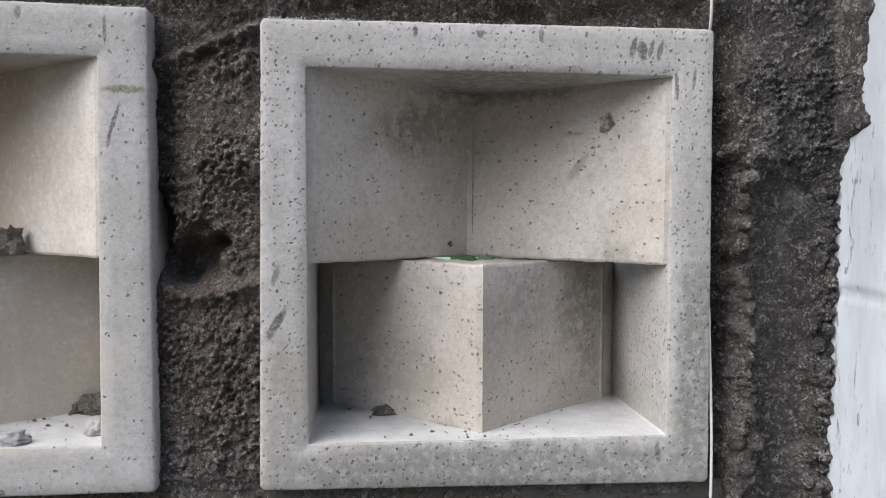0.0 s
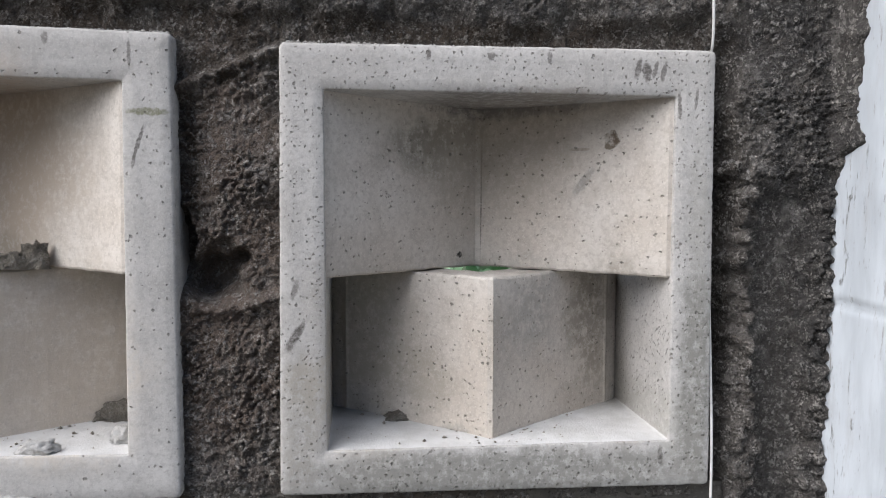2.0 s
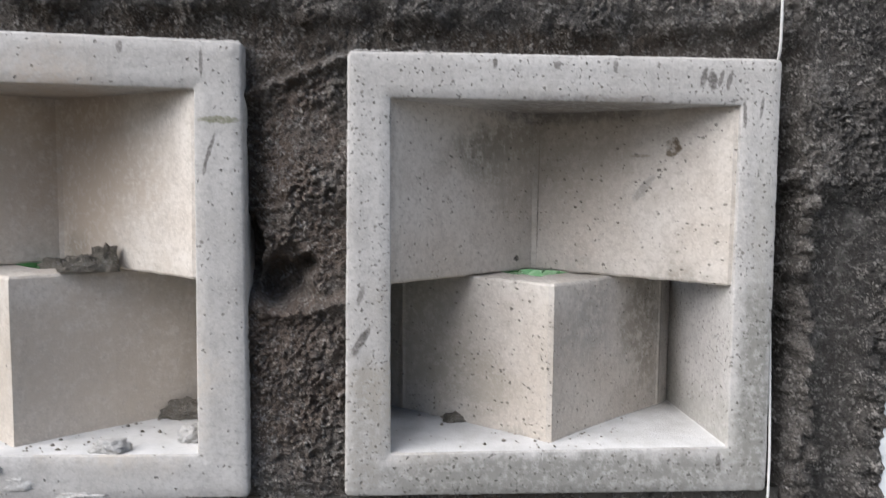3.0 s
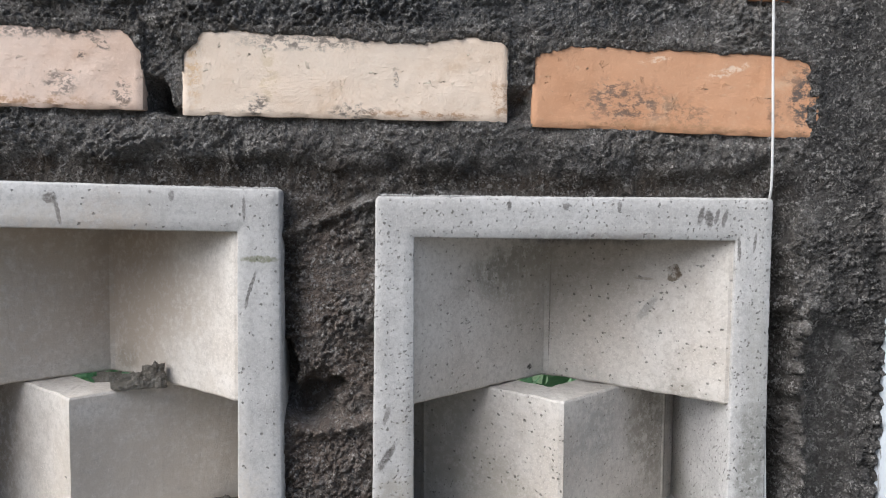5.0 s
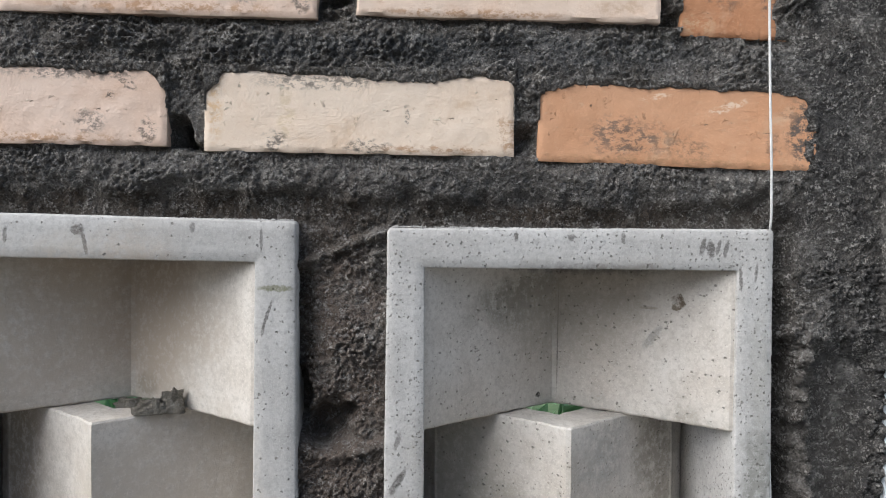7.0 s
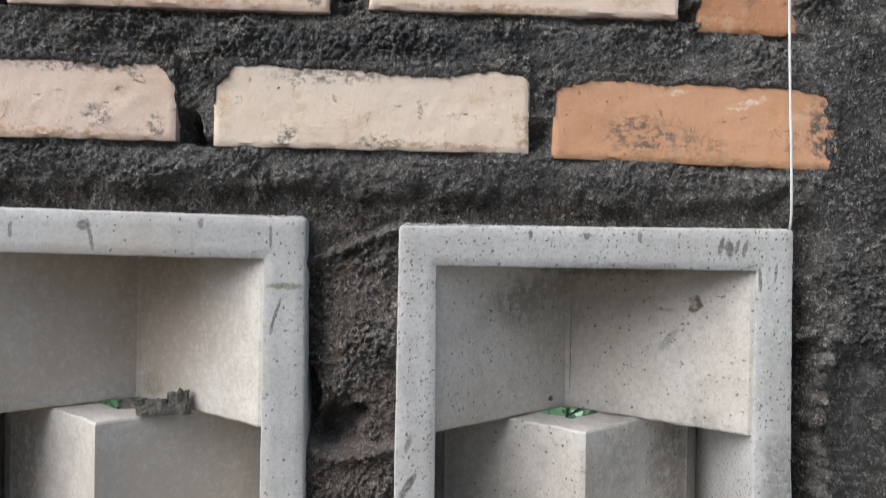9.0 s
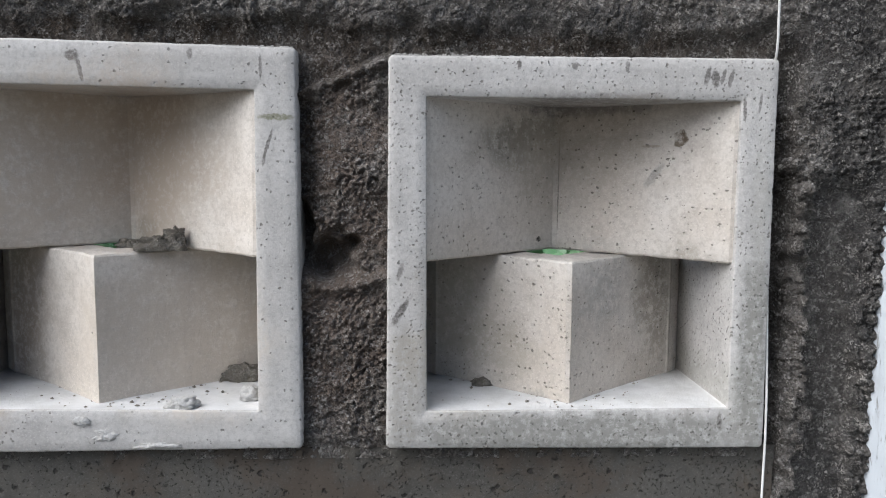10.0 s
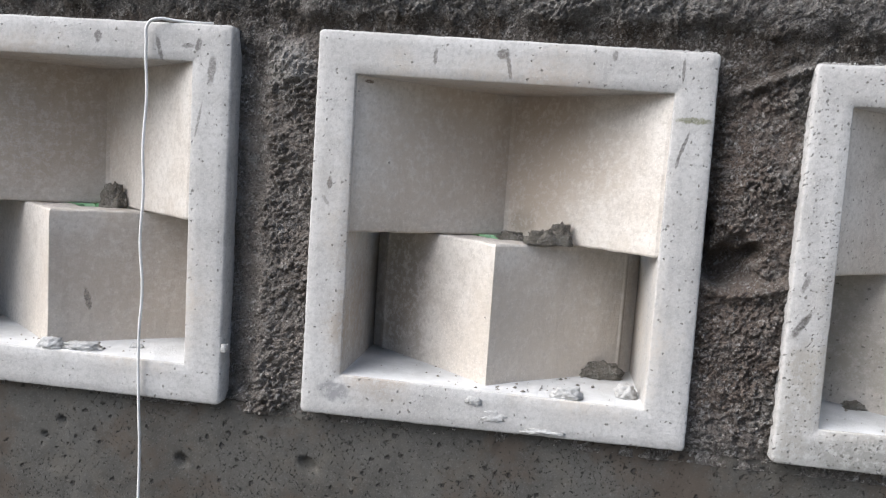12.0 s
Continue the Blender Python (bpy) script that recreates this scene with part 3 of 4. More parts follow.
def beam():
    step = 0.0025
    xs = np.arange(-0.86, 0.2326, step)
    zs = np.arange(1.17, 1.3291, step)
    X, Z = np.meshgrid(xs, zs, indexing="ij")
    Y = 0.5335 + 0.0010 * vnoise(X, Z, 0.05, 41) + 0.0006 * vnoise(X, Z, 0.012, 42) + 0.0003 * vnoise(X, Z, 0.004, 43)
    Y -= 0.0015 * grains(X, Z, 0.008, 44) * sm(1.306, 1.322, Z + 0.008 * vnoise(X, Z, 0.03, 45))
    for px, pz, rx, rz in ((-0.457, 1.277, 0.0085, 0.006), (-0.57, 1.268, 0.006, 0.005), (-0.684, 1.291, 0.004, 0.004), (-0.70, 1.276, 0.003, 0.003), (-0.30, 1.262, 0.004, 0.004), (-0.12, 1.27, 0.003, 0.003)):
        Y += 0.006 * sm(1.2, 0.6, np.hypot((X - px) / rx, (Z - pz + 0.4 * (X - px)) / rz))
    n, m = X.shape
    idx = np.arange(n * m).reshape(n, m)
    faces = np.stack([idx[:-1, :-1], idx[1:, :-1], idx[1:, 1:], idx[:-1, 1:]], -1).reshape(-1, 4).tolist()
    verts = np.stack([X, Y, Z], -1).reshape(-1, 3).tolist()
    k = len(verts)
    x0, x1, z0, z1 = float(xs[0]), float(xs[-1]), float(zs[0]), float(zs[-1])
    verts += [(x0, 0.545, z1), (x1, 0.545, z1)]
    top = [int(i) for i in idx[:, -1]]
    faces += [top[::-1] + [k, k + 1][::1]]
    ob = mesh_object("beam", verts, faces, BEAM, smooth=True)
    tagged(ob, "grey cast concrete beam with pinholes under the blocks", "beam", kind="structure")
    bm = bmesh.new()
    box_bm(bm, -3.0, 0.62, 0.544, 0.645, 1.05, 1.3302)
    box_bm(bm, -3.0, -0.861, 0.5345, 0.5438, 1.05, 1.33)
    box_bm(bm, -0.86, 0.62, 0.5345, 0.5438, 1.05, 1.169)
    core = part("beam_core", bm, BEAM)
    tagged(core, "grey concrete beam body inside the wall", "beam", kind="structure")
    bm = bmesh.new()
    box_bm(bm, -3.0, 0.62, 0.537, 0.645, 0.0, 1.0498)
    tagged(part("wall_below", bm, RENDERED), "grey rendered wall below the beam", "wall", kind="structure")


def column():
    step = 0.004
    ys = np.arange(0.34, 0.5661, step)
    zs = np.arange(1.10, 2.0, step)
    Yg, Z = np.meshgrid(ys, zs, indexing="ij")
    X = 0.306 + 0.0006 * vnoise(Yg, Z, 0.03, 51) + 0.0004 * vnoise(Yg, Z, 0.01, 52)
    crack = np.abs(Z - 1.466 + 0.002 * vnoise(Yg, Z, 0.02, 53))
    X -= 0.0014 * np.exp(-(crack / 0.003) ** 2) * (0.6 + 0.4 * vnoise(Yg, Z, 0.01, 54))
    X += 0.0022 * np.exp(-((Z - 1.461) / 0.0025) ** 2)
    n, m = X.shape
    idx = np.arange(n * m).reshape(n, m)
    faces = np.stack([idx[:-1, :-1], idx[:-1, 1:], idx[1:, 1:], idx[1:, :-1]], -1).reshape(-1, 4).tolist()
    ob = mesh_object("column", np.stack([X, Yg, Z], -1).reshape(-1, 3).tolist(), faces, COLUMN, smooth=True)
    tagged(ob, "pale cast concrete column with a formwork seam", "column", kind="structure")
    bm = bmesh.new()
    box_bm(bm, 0.308, 0.62, 0.34, 0.5715, 0.0, 2.42)
    tagged(part("column_core", bm, COLUMN), "pale cast concrete column body", "column", kind="structure")


def surroundings():
    bm = bmesh.new()
    box_bm(bm, -40, 40, -40, 0.644, -0.12, -0.001)
    tagged(part("floor", bm, FLOOR), "bare brown trodden floor of a building site", "floor", kind="structure")
    bm = bmesh.new()
    box_bm(bm, -40, 40, 0.648, 60, -0.15, -0.03)
    tagged(part("ground", bm, SOIL), "green planted ground outside the wall", "ground", kind="structure")
    # shrubs: stems from the ground, each with leaves round its upper and lower branches
    rs = random.Random(5)
    verts, faces = [], []
    for _ in range(150):
        bx, by = rs.uniform(-4.6, 3.6), rs.uniform(2.3, 3.6)
        tall, lean = rs.uniform(1.1, 2.5), (rs.uniform(-0.25, 0.25), rs.uniform(-0.2, 0.2))
        k = len(verts)
        for i in range(5):
            t = i / 4
            r = 0.014 * (1 - 0.8 * t)
            cx, cy, cz = bx + lean[0] * t * t * tall, by + lean[1] * t * t * tall, -0.04 + tall * t
            verts += [(cx + r, cy, cz), (cx - r * 0.5, cy + r * 0.87, cz), (cx - r * 0.5, cy - r * 0.87, cz)]
        for i in range(4):
            for j in range(3):
                p, q = k + 3 * i + j, k + 3 * i + (j + 1) % 3
                faces.append((p, q, q + 3, p + 3))
        for _ in range(rs.randint(45, 75)):
            t = rs.uniform(0.12, 1.0) ** 0.7
            spread = 0.10 + 0.26 * math.sin(math.pi * min(1.0, 0.15 + 0.8 * t))
            x = bx + lean[0] * t * t * tall + rs.gauss(0, spread)
            y = by + lean[1] * t * t * tall + rs.gauss(0, spread)
            z = max(0.02, tall * t + rs.gauss(0, 0.08))
            w, l = rs.uniform(0.02, 0.05), rs.uniform(0.09, 0.20)
            turn = Euler((rs.uniform(-1.0, 1.0), rs.uniform(-0.8, 0.8), rs.uniform(0, 6.28))).to_matrix()
            k = len(verts)
            for px, py, pz in ((-w, 0, 0), (0, -l * 0.5, 0.006), (w, 0, 0), (0, l * 0.6, -0.008)):
                v = turn @ Vector((px, py, pz))
                verts.append((x + v.x, y + v.y, z + v.z))
            faces.append((k, k + 1, k + 2, k + 3))
    ob = mesh_object("shrub", verts, faces, LEAF)
    tagged(ob, "bright green leafy shrubs outside, behind the wall", "shrub", kind="stuff")


# ---- ventilation blocks ----
OPEN, OPEN_Z, RISE, DEPTH, MID = 0.1213, 0.1203, 0.0020, 0.124, -0.0040
RIDGE = {"right": -0.0050, "middle": -0.0045, "left": -0.0045}


def ring(half, corner, count, n_corner, wide=1.0, high=1.0):
    """Points round a rectangle with rounded corners, counter-clockwise seen from the front."""
    pts = []
    for q in range(4):
        a0 = q * math.pi / 2
        c, s = round(math.cos(a0)), round(math.sin(a0))
        for i in range(count):
            t = -(half - corner) + 2 * (half - corner) * i / count
            x, z = half, t
            pts.append((x * c - z * s, x * s + z * c))
        for i in range(n_corner):
            a = i / n_corner * math.pi / 2
            x, z = half - corner + corner * math.cos(a), half - corner + corner * math.sin(a)
            pts.append((x * c - z * s, x * s + z * c))
    return [(x * wide, z * high) for x, z in pts]


def skew(corners, x, z):
    """The offset of a point of the block's face, carried over from its four corners."""
    u, v = min(1, max(0, 0.5 + x / 0.26)), min(1, max(0, 0.5 + z / 0.26))
    tl, tr, bl, br = corners
    return tuple((tl[i] * (1 - u) + tr[i] * u) * v + (bl[i] * (1 - u) + br[i] * u) * (1 - v) for i in (0, 1))


def block_frame(seed, half_x, key):
    outer, inner = ring(HALF_Z, 0.0035, 110, 4, half_x / HALF_Z), ring(OPEN, 0.0015, 110, 4, 1.0, OPEN_Z / OPEN)
    section = [(0, DEPTH), (0, 0.06), (0, 0.02), (0, 0.0024), (0.022, 0.0007), (0.06, 0.0), (0.3, 0), (0.5, 0), (0.7, 0), (0.965, 0.0), (0.992, 0.0006), (1.0, 0.0022), (1.0, 0.03), (1.0, 0.07), (1.0, DEPTH)]
    inner = [(x, z + RISE) for x, z in inner]
    n = len(outer)
    verts, faces = [], []
    noise.seed_set(seed + 1)
    for s, y in section:
        for (ox, oz), (ix, iz) in zip(outer, inner):
            x, z = ox + (ix - ox) * s, oz + (iz - oz) * s
            (ax, az), (cx, cz) = skew(OUTER_SKEW[key], ox, oz), skew(INNER_SKEW[key], ix, iz)
            x, z = x + ax + (cx - ax) * s, z + az + (cz - az) * s
            # the mould's draft: the opening narrows a little towards the back
            if s > 0.99:
                x, z = x * (1 - 0.03 * y), z * (1 - 0.03 * y)
            p = Vector((x * 35 + seed * 7, y * 35, z * 35))
            worn = 0.0003
            d = noise.noise_vector(p) * worn + noise.noise_vector(p * 6) * worn * 0.5 + noise.noise_vector(p * 17) * worn * (0.6 if s < 0.1 else 0.2)
            if s == 0:
                d.y = 0
            if s < 0.1 and y < 0.003:
                chip = max(0.0, noise.noise(p * 2.3 + Vector((3, 1, 8))) - 0.42) * 0.0014 + max(0.0, noise.noise(p * 6.2) - 0.25) * 0.0008
                d += Vector((-math.copysign(chip, x) if abs(x) > half_x - 0.004 else 0, 0.8 * chip * (1 - s / 0.1), -math.copysign(chip, z) if abs(z) > HALF_Z - 0.004 else 0))
            verts.append((x + d.x, y + d.y, z + d.z))
    k = len(section)
    # 0 rim cement, 1 the sill in its paler tone
    inside = [1 if 11 <= i < k - 1 and inner[j][1] < RISE - OPEN_Z + 0.0005 else 0 for i in range(k) for j in range(n)]
    for i in range(k):
        for j in range(n):
            a, b = i * n + j, i * n + (j + 1) % n
            c, d = ((i + 1) % k) * n + (j + 1) % n, ((i + 1) % k) * n + j
            faces.append((a, b, c, d))
    return verts, faces, inside


def panel(profile, z0, z1, round_at, thick, seed, key):
    """A web across the opening whose plan is profile(x); its edge at z = round_at is rounded."""
    xs = sorted([-OPEN - 0.001 + (2 * OPEN + 0.002) * i / 64 for i in range(65)] + [sg * (0.1085 + d) for sg in (-1, 1) for d in (-0.0024, -0.0012, 0.0, 0.0010, 0.0020, 0.0040, 0.0060)])
    n = len(xs) - 1
    verts, faces = [], []
    noise.seed_set(seed + 2)
    far = z1 if round_at == z0 else z0
    sgn = 1 if round_at == z1 else -1
    levels = [far + (round_at - far) * t for t in (0, 0.25, 0.5, 0.75, 0.94)]
    for i in range(n + 1):
        x = xs[i]
        y = profile(x)
        rear = min(y + thick, DEPTH - 0.0005)
        ringp = [(y, zz) for zz in levels] + [(y + 0.0006, round_at - sgn * 0.0016), (y + 0.0022, round_at)]
        ringp += [(rear - 0.002, round_at), (rear, round_at - sgn * 0.002), (rear, far)]
        for py, pz in ringp:
            p = Vector((x * 30 + seed * 3, py * 30, pz * 30))
            d = noise.noise(p) * 0.0009 + noise.noise(p * 4) * 0.0004
            ax, az = skew(INNER_SKEW[key], x, pz)
            if abs(pz - far) > 0.001:
                az *= 0.3
            verts.append((x + ax, py + d, pz + az + (noise.noise(p * 3 + Vector((9, 0, 0))) * 0.0009 if abs(pz - round_at) < 0.003 else 0)))
    k = 10
    for i in range(n):
        for j in range(k):
            a, b = i * k + j, i * k + (j + 1) % k
            faces.append((a, b, b + k, a + k))
    faces.append(tuple(range(k)))
    faces.append(tuple(n * k + j for j in range(k))[::-1])
    return verts, faces


def hood_profile(x):
    t = 1 - min(1, abs(x) / OPEN)
    return 0.0035 + 0.1015 * (1.12 * t - 0.12 * t * t)


def wedge_profile(x):
    a = abs(x)
    if a < 0.1105:
        return 0.0150 + 0.0945 * (a / 0.112) ** 0.90 + 0.0010 * math.exp(-(a / 0.002) ** 2) - 0.0009 * math.exp(-((a - 0.1088) / 0.0012) ** 2)
    return 0.109 + 0.95 * (a - 0.1105)


def ventilation_block(key, label, blots, seed):
    x, z = BLOCKS[key]
    root = new("ventilation_block")
    root.matrix_world = pose(x, FACE, z) @ Matrix.Diagonal((STRETCH[key], 1, 1, 1))
    tagged(root, label, "ventilation block", "row of ventilation blocks")
    pitted = {"right": 1.0, "middle": 0.30, "left": 0.25}[key]
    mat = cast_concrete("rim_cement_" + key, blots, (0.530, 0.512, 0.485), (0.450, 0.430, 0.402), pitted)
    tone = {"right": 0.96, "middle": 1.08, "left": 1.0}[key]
    # the web's tan tint also carries the warm bounced light inside the block
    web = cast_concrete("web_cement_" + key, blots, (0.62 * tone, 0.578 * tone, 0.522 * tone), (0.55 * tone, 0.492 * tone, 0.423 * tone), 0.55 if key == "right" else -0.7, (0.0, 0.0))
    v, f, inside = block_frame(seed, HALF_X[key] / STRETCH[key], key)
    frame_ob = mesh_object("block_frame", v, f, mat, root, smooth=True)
    frame_ob.data.materials.append(SILL_CEMENT)
    frame_ob.data.polygons.foreach_set("material_index", inside)
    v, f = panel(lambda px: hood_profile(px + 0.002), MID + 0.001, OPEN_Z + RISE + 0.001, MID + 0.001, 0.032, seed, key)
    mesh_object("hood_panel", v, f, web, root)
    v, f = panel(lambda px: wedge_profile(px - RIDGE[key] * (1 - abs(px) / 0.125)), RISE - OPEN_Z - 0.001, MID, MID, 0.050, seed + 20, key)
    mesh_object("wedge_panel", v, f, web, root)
    return root


SCRATCH, GREY, BROWN, MOSS, OLIVE = (0.12, 0.11, 0.10), (0.24, 0.23, 0.215), (0.14, 0.10, 0.065), (0.20, 0.20, 0.13), (0.22, 0.20, 0.165)
ventilation_block("right", "pale cement ventilation block with smudges and a brown pit", [
    (0.092, 0.142, 0.0022, 0.007, 12, 0.5, SCRATCH, 0.9), (0.098, 0.139, 0.0030, 0.006, -8, 0.5, SCRATCH, 0.95), (0.104, 0.141, 0.0016, 0.006, 14, 0.5, SCRATCH, 0.8), (0.110, 0.140, 0.0018, 0.007, 10, 0.5, SCRATCH, 0.8),
    (0.122, 0.117, 0.0014, 0.009, -4, 0.5, SCRATCH, 0.9), (0.134, 0.122, 0.0012, 0.008, 6, 0.5, SCRATCH, 0.7),
    (0.085, 0.095, 0.0046, 0.0062, 20, 0.25, (0.10, 0.072, 0.047), 1.0), (0.066, 0.089, 0.006, 0.0012, 0, 0.6, BROWN, 0.6),
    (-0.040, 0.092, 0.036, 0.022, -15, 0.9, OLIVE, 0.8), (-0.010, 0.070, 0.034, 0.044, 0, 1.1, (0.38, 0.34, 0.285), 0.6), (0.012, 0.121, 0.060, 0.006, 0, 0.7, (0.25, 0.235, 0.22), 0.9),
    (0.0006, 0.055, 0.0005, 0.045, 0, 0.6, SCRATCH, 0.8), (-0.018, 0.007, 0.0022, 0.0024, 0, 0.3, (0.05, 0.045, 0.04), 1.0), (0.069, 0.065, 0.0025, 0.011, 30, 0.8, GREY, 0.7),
    (-0.141, -0.043, 0.003, 0.009, 30, 0.6, SCRATCH, 0.9), (-0.136, -0.036, 0.002, 0.006, 25, 0.6, SCRATCH, 0.8), (-0.140, -0.010, 0.002, 0.007, 15, 0.7, SCRATCH, 0.7),
    (-0.136, -0.073, 0.011, 0.014, 0, 1.0, (0.36, 0.33, 0.28), 0.7), (-0.01, -0.131, 0.005, 0.0015, 0, 0.6, SCRATCH, 0.7), (0.0, -0.133, 0.003, 0.0015, 0, 0.6, SCRATCH, 0.6),
    (0.1155, -0.129, 0.002, 0.008, -4, 0.5, SCRATCH, 0.85), (0.128, -0.11, 0.012, 0.028, 0, 1.0, (0.35, 0.34, 0.30), 0.6),
    # wedge's rear ends and hood apex: grime, plus corner shade put into the colour
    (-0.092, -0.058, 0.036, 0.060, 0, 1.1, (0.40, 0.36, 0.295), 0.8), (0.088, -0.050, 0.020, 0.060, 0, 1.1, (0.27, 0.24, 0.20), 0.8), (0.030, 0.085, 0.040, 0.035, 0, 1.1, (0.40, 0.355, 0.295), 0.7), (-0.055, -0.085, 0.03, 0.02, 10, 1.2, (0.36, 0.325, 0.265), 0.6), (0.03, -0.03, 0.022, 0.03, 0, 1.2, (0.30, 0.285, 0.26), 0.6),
    (0.0, -0.138, 0.150, 0.016, 0, 0.7, (0.28, 0.272, 0.245), 1.0), (0.139, -0.075, 0.012, 0.085, 0, 0.7, (0.27, 0.262, 0.235), 1.0), (-0.137, -0.105, 0.012, 0.045, 0, 0.8, (0.34, 0.32, 0.28), 0.7), (0.138, 0.05, 0.008, 0.04, 0, 0.9, (0.36, 0.345, 0.31), 0.6),
    (-0.052, 0.147, 0.0015, 0.004, 0, 0.5, SCRATCH, 0.9), (-0.01, 0.147, 0.0025, 0.003, 0, 0.5, SCRATCH, 0.8), (0.03, 0.147, 0.0015, 0.004, 0, 0.5, SCRATCH, 0.8),
], 3)
ventilation_block("middle", "pale cement ventilation block with a cracked rim and crumbs", [
    (-0.009, 0.144, 0.005, 0.0035, 10, 0.5, SCRATCH, 0.9), (-0.004, 0.134, 0.0015, 0.009, -12, 0.5, SCRATCH, 0.85),
    (0.137, 0.102, 0.013, 0.0022, 0, 0.6, MOSS, 0.9), (0.131, 0.082, 0.0013, 0.011, 18, 0.5, SCRATCH, 0.9), (0.128, 0.071, 0.001, 0.006, 12, 0.5, SCRATCH, 0.7),
    (-0.128, -0.136, 0.013, 0.009, 0, 0.5, (0.26, 0.255, 0.25), 0.85), (-0.141, 0.036, 0.0022, 0.005, 0, 0.5, SCRATCH, 0.9), (-0.144, 0.022, 0.0015, 0.005, -35, 0.6, GREY, 0.8),
    (-0.062, 0.139, 0.0016, 0.006, 4, 0.6, SCRATCH, 0.7), (-0.116, 0.119, 0.003, 0.0015, 0, 0.4, BROWN, 0.9), (0.075, 0.147, 0.002, 0.004, 0, 0.5, SCRATCH, 0.7), (0.126, 0.138, 0.0012, 0.009, 0, 0.6, SCRATCH, 0.7),
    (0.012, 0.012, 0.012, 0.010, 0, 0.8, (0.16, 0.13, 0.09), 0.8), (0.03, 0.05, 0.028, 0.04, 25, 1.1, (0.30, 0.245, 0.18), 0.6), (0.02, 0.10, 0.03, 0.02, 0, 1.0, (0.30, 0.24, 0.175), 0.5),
    # tan staining, with warm bounce and the wedge's rear shade painted in
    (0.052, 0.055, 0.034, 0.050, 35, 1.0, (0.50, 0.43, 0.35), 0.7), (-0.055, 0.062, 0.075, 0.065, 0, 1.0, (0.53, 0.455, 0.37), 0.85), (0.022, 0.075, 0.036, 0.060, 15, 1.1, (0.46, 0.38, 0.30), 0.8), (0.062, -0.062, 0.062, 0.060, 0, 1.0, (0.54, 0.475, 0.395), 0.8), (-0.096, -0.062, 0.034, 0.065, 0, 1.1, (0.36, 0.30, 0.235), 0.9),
], 11)
ventilation_block("left", "pale cement ventilation block with white cord over it", [
    (0.045, 0.143, 0.003, 0.005, 0, 0.5, SCRATCH, 0.8), (0.095, 0.136, 0.0018, 0.010, -15, 0.5, SCRATCH, 0.8), (0.126, 0.14, 0.0022, 0.006, 10, 0.5, SCRATCH, 0.8), (0.118, 0.139, 0.005, 0.0018, 0, 0.5, SCRATCH, 0.6),
    # last two blots: tan staining with the recess's warm bounce painted in
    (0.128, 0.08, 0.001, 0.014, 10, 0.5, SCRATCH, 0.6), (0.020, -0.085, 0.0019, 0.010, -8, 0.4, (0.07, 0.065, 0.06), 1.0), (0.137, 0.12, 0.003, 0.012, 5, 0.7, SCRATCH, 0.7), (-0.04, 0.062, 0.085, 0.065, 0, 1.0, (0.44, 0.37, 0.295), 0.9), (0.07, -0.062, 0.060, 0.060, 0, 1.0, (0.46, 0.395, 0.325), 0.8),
], 17)

wall_core()
wall_rest()
beam()
column()
surroundings()


# ---- cords ----
def cord(name, points, radius, label):
    cu = bpy.data.curves.new(name, "CURVE")
    cu.dimensions, cu.bevel_depth, cu.bevel_resolution, cu.resolution_u = "3D", radius, 2, 6
    sp = cu.splines.new("BEZIER")
    sp.bezier_points.add(len(points) - 1)
    for bp, p in zip(sp.bezier_points, points):
        bp.co = p
        bp.handle_left_type = bp.handle_right_type = "AUTO"
    cu.use_fill_caps = True
    tmp = bpy.data.objects.new(name + "_curve", cu)
    me = bpy.data.meshes.new_from_object(tmp)
    bpy.data.objects.remove(tmp)
    me.name = name
    me.materials.clear()
    me.materials.append(CORD)
    me.polygons.foreach_set("use_smooth", [True] * len(me.polygons))
    return tagged(new(name, me), label, "cord")


cord("mason_line", [(0.1935, 0.509, 1.95), (0.1960, 0.509, 1.86), (0.2000, 0.510, 1.75), (0.2055, 0.514, 1.66), (0.2075, 0.5185, 1.640), (0.2105, 0.5290, 1.628), (0.2135, 0.5300, 1.52), (0.2160, 0.5240, 1.42), (0.2180, 0.5212, 1.35), (0.2178, 0.5200, 1.29), (0.2175, 0.519, 1.20), (0.2172, 0.519, 0.95)], 0.0010, "thin taut white mason's line beside the block and bricks")
cord("twine", [(-0.5505, 0.54, 1.644), (-0.5685, 0.528, 1.6415), (-0.5845, 0.521, 1.6415), (-0.5965, 0.516, 1.6415), (-0.603, 0.5145, 1.638), (-0.605, 0.515, 1.622), (-0.6038, 0.516, 1.58), (-0.6057, 0.516, 1.54), (-0.604, 0.5155, 1.5), (-0.6053, 0.515, 1.46), (-0.6027, 0.516, 1.42), (-0.6045, 0.516, 1.38), (-0.6034, 0.516, 1.33), (-0.6015, 0.517, 1.28), (-0.602, 0.518, 1.2), (-0.599, 0.519, 1.05)], 0.00125, "slack white twine looped over the block's top edge")


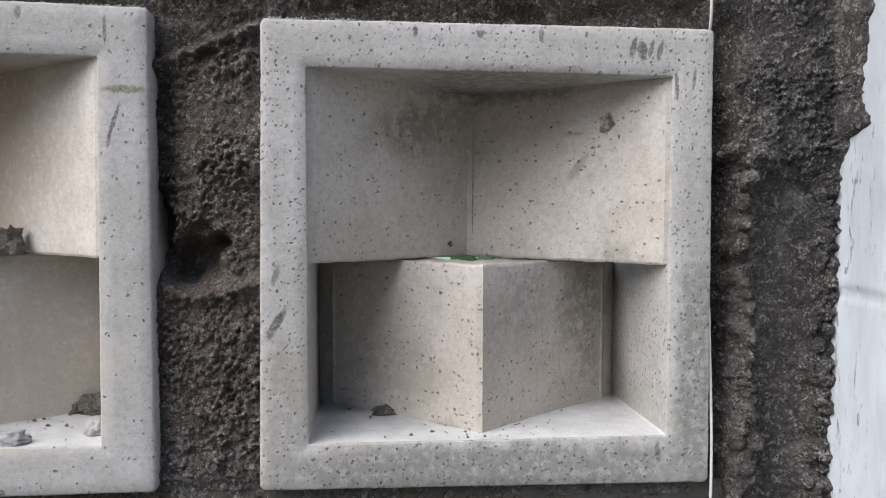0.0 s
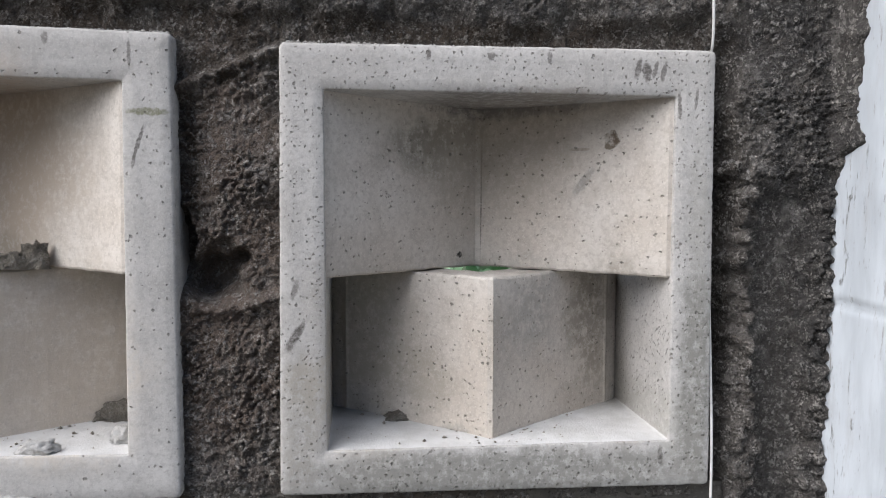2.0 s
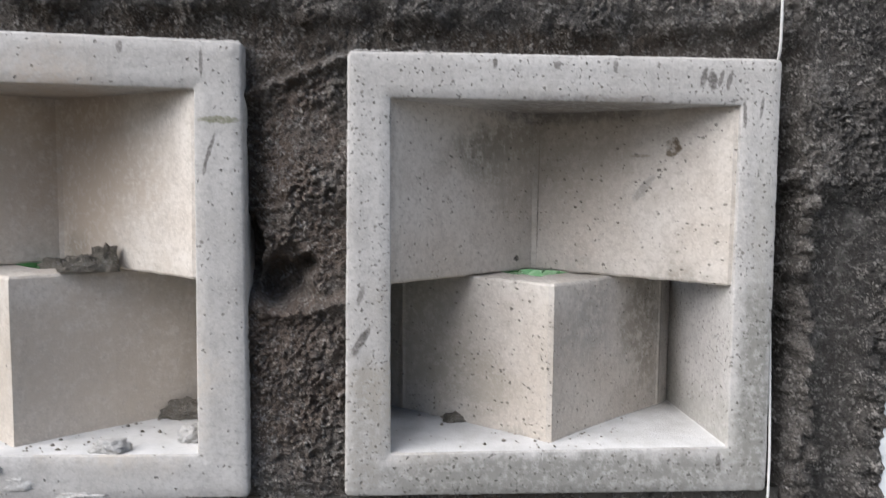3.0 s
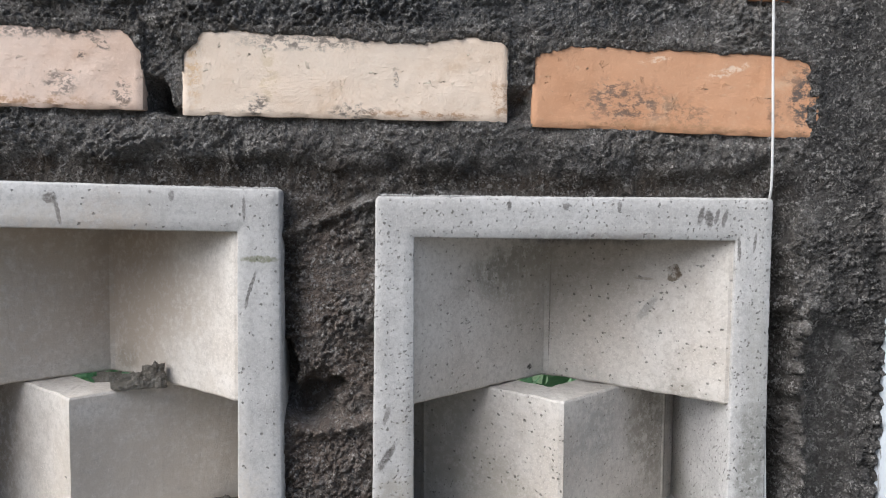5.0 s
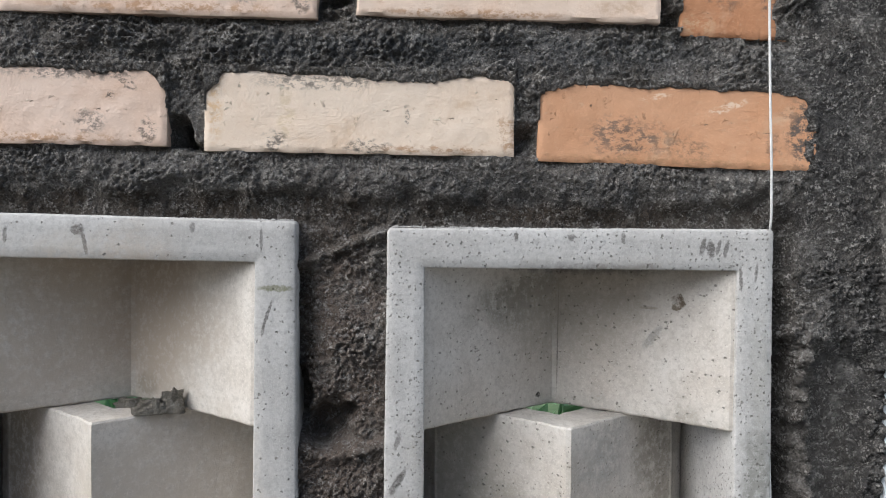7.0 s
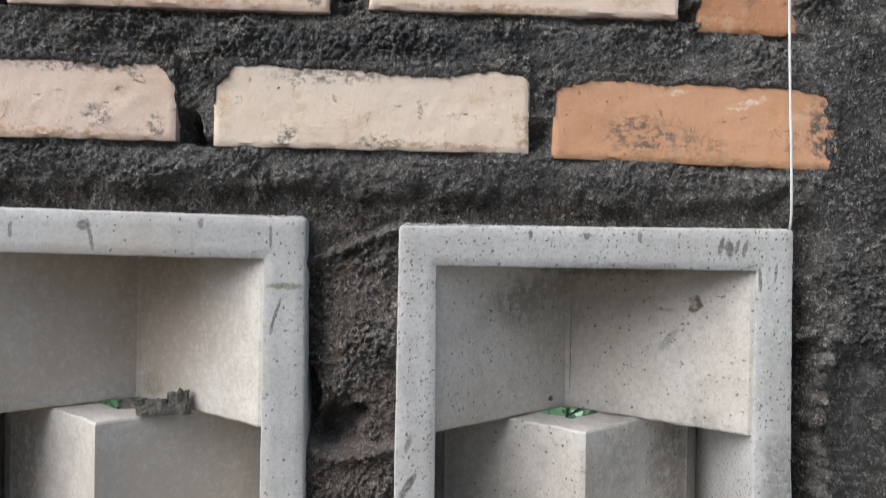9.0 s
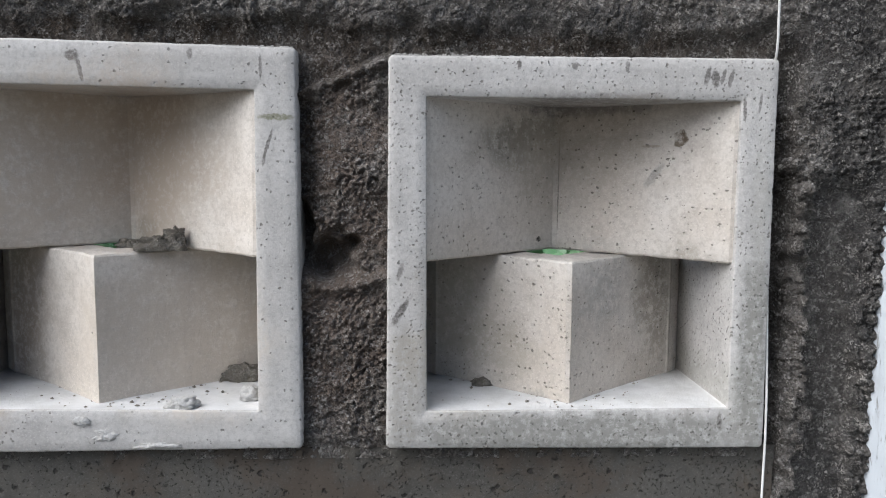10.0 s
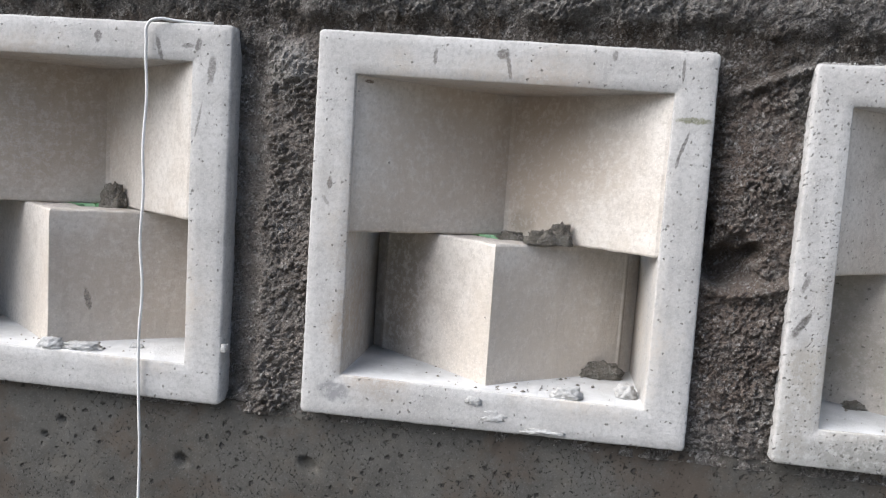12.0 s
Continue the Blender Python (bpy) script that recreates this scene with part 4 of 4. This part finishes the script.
# ---- bricks in the mortar ----
def brick(x0, x1, z0, z1, turn, material, face, seed):
    bm = bmesh.new()
    bmesh.ops.create_grid(bm, x_segments=90, y_segments=22, size=0.5)
    w, h, deep = x1 - x0, z1 - z0, 0.044
    noise.seed_set(seed)
    edge = [e for e in bm.edges if e.is_boundary]
    got = bmesh.ops.extrude_edge_only(bm, edges=edge)
    back = [v for v in got["geom"] if isinstance(v, bmesh.types.BMVert)]
    backset = set(back)
    for v in bm.verts:
        x, z = v.co.x * w, v.co.y * h
        ex, ez = w / 2 - abs(x), h / 2 - abs(z)
        p = Vector((x * 40 + seed * 3, z * 40, seed))
        y = noise.noise(p) * 0.0006 + noise.noise(p * 3) * 0.0004 + noise.noise(p * 9) * 0.0003
        nick = noise.noise(p * 1.6 + Vector((5, 5, 5)))
        if min(ex, ez) < 0.0001:
            y += 0.0011 + 0.0016 * max(0, nick) + 0.0008 * abs(noise.noise(p * 7))
            x -= math.copysign(0.0012 * max(0, nick), x) if ex < 0.0001 else 0
            z -= math.copysign(0.0014 * max(0, nick), z) if ez < 0.0001 else 0
        if v in backset:
            y = deep
        v.co = (x, y, z)
    bmesh.ops.contextual_create(bm, geom=[e for e in bm.edges if e.is_boundary])
    bm.normal_update()
    for e in bm.edges:
        if len(e.link_faces) == 2 and e.calc_face_angle() > 0.7:
            e.smooth = False
    ob = part("brick", bm, material, WALL, smooth=True)
    ob.matrix_world = pose((x0 + x1) / 2, face, (z0 + z1) / 2, 0, turn, 0)
    return ob


for i, b in enumerate(BRICKS):
    brick(*b, 60 + i)


# ---- crumbs of mortar ----
def lump(name, at, size, material, label, seed, turn=0.0):
    bm = bmesh.new()
    bmesh.ops.create_icosphere(bm, subdivisions=4, radius=1.0)
    noise.seed_set(seed)
    for v in bm.verts:
        p = v.co.copy()
        k = 1 + 0.35 * noise.noise(p * 1.3 + Vector((seed, 0, 0))) + 0.30 * noise.noise(p * 3.2) + 0.32 * abs(noise.noise(p * 6.5)) + 0.22 * noise.noise(p * 13)
        v.co = Vector((p.x * size[0] * k, p.y * size[1] * k, max(-0.35, p.z * k) * size[2]))
    ob = part(name, bm, material, smooth=True)
    ob.matrix_world = pose(at[0], at[1], at[2] + 0.33 * size[2], 0, 0, turn)
    return tagged(ob, label, "mortar lump")


SILL = {k: b[1] + RISE - OPEN_Z + (INNER_SKEW[k][2][1] + INNER_SKEW[k][3][1]) / 2 for k, b in BLOCKS.items()}
SHELF = {k: b[1] + MID for k, b in BLOCKS.items()}
lump("mortar_lump", (-0.003, 0.592, SILL["right"]), (0.0095, 0.006, 0.0042), DAMP, "brown damp mortar lump on the block's sill", 1)
lump("mortar_lump", (-0.275, 0.568, SHELF["middle"]), (0.013, 0.008, 0.0085), DAMP, "grey-brown mortar lump on the wedge's top", 2, 20)
lump("mortar_lump", (-0.260, 0.572, SHELF["middle"]), (0.0095, 0.007, 0.0125), DAMP, "grey-brown mortar lump on the wedge's top", 3)
lump("mortar_lump", (-0.302, 0.592, SHELF["middle"] - 0.002), (0.011, 0.006, 0.006), DAMP, "grey-brown mortar lump on the wedge's top", 12)
lump("mortar_lump", (-0.213, 0.607, SILL["middle"]), (0.016, 0.010, 0.009), DAMP, "dark mortar lump in the sill's corner", 4)
lump("mortar_lump", (-0.244, 0.529, SILL["middle"]), (0.011, 0.006, 0.0055), CRUMB, "pale dry mortar lump on the block's sill", 5)
lump("mortar_lump", (-0.196, 0.553, SILL["middle"]), (0.008, 0.009, 0.0065), CRUMB, "pale dry mortar lump on the block's sill", 6)
lump("mortar_lump", (-0.668, 0.536, SILL["left"]), (0.017, 0.010, 0.004), CRUMB, "flat pale mortar flake on the block's sill", 7)
lump("mortar_lump", (-0.694, 0.529, SILL["left"]), (0.010, 0.007, 0.006), CRUMB, "pale dry mortar lump on the block's sill", 8)
lump("mortar_lump", (-0.628, 0.556, SILL["left"]), (0.006, 0.004, 0.003), CRUMB, "pale dry mortar lump on the block's sill", 9)
lump("mortar_lump", (-0.678, 0.598, SHELF["left"] - 0.001), (0.010, 0.006, 0.017), DAMP, "brown mortar flake standing in the block's slit", 10)
lump("mortar_lump", (-0.302, 0.5215, 1.3385), (0.010, 0.0025, 0.006), CRUMB, "pale mortar splash stuck on the block's rim", 14)
lump("mortar_lump", (-0.262, 0.521, 1.3325), (0.016, 0.003, 0.0030), CRUMB, "pale mortar splash stuck on the block's rim", 15)
lump("mortar_lump", (-0.318, 0.520, 1.3515), (0.006, 0.0022, 0.004), CRUMB, "pale mortar splash stuck on the block's rim", 16)
lump("mortar_lump", (-0.531, 0.523, 1.372), (0.003, 0.004, 0.0045), CRUMB, "pale mortar splash stuck on the block's corner", 17)


def crumbs(key, count, seed):
    rs = random.Random(seed)
    bx, bz = BLOCKS[key]
    verts, faces = [], []
    for _ in range(count):
        x = rs.uniform(-0.116, 0.116)
        lim = wedge_profile(x) - 0.004
        y = rs.uniform(0.006, lim) if rs.random() < 0.75 else lim
        r = rs.choice((0.0006, 0.0008, 0.0008, 0.0011, 0.0018))
        k = len(verts)
        for dx, dy, dz in ((1, 0, 0), (0, 1, 0), (-1, 0, 0), (0, -1, 0), (0, 0, 1), (0, 0, -0.6)):
            j = rs.uniform(0.6, 1.4) * r
            verts.append((bx + x + dx * j, FACE + y + dy * j, SILL[key] + 0.0004 + dz * j * 0.8))
        for a, b in ((0, 1), (1, 2), (2, 3), (3, 0)):
            faces += [(k + a, k + b, k + 4), (k + b, k + a, k + 5)]
    ob = mesh_object("mortar_crumbs", verts, faces, DAMP)
    tagged(ob, "small dark mortar crumbs scattered on the block's sill", "crumbs", kind="stuff")


crumbs("right", 60, 31)
crumbs("middle", 80, 32)
crumbs("left", 45, 33)


def edge_crumbs(key, count, seed):
    """Pale mortar grains left along the block's top front edge."""
    rs = random.Random(seed)
    bx, bz = BLOCKS[key]
    verts, faces = [], []
    for _ in range(count):
        x = rs.uniform(-1, 1) * (HALF_X[key] - 0.003)
        thick = 0.5 + 0.5 * math.sin(x * 41 + seed) * math.sin(x * 97 + 2 * seed)
        if rs.random() > 0.35 + 0.65 * thick:
            continue
        y = rs.uniform(0.0012, 0.012)
        r = rs.choice((0.0003, 0.0004, 0.0005, 0.0007, 0.0010))
        z = bz + HALF_Z + r * 0.3
        k = len(verts)
        for dx, dy, dz in ((1, 0, 0), (0, 1, 0), (-1, 0, 0), (0, -1, 0), (0, 0, 1), (0, 0, -1)):
            j = rs.uniform(0.6, 1.5) * r
            verts.append((bx + x + dx * j, FACE + y + dy * j, z + dz * j * 0.8))
        for a, b in ((0, 1), (1, 2), (2, 3), (3, 0)):
            faces += [(k + a, k + b, k + 4), (k + b, k + a, k + 5)]
    ob = mesh_object("mortar_crumbs", verts, faces, CRUMB)
    tagged(ob, "pale mortar crumbs along the block's top edge", "crumbs", kind="stuff")


edge_crumbs("right", 1800, 41)
edge_crumbs("middle", 1800, 42)
edge_crumbs("left", 1500, 43)
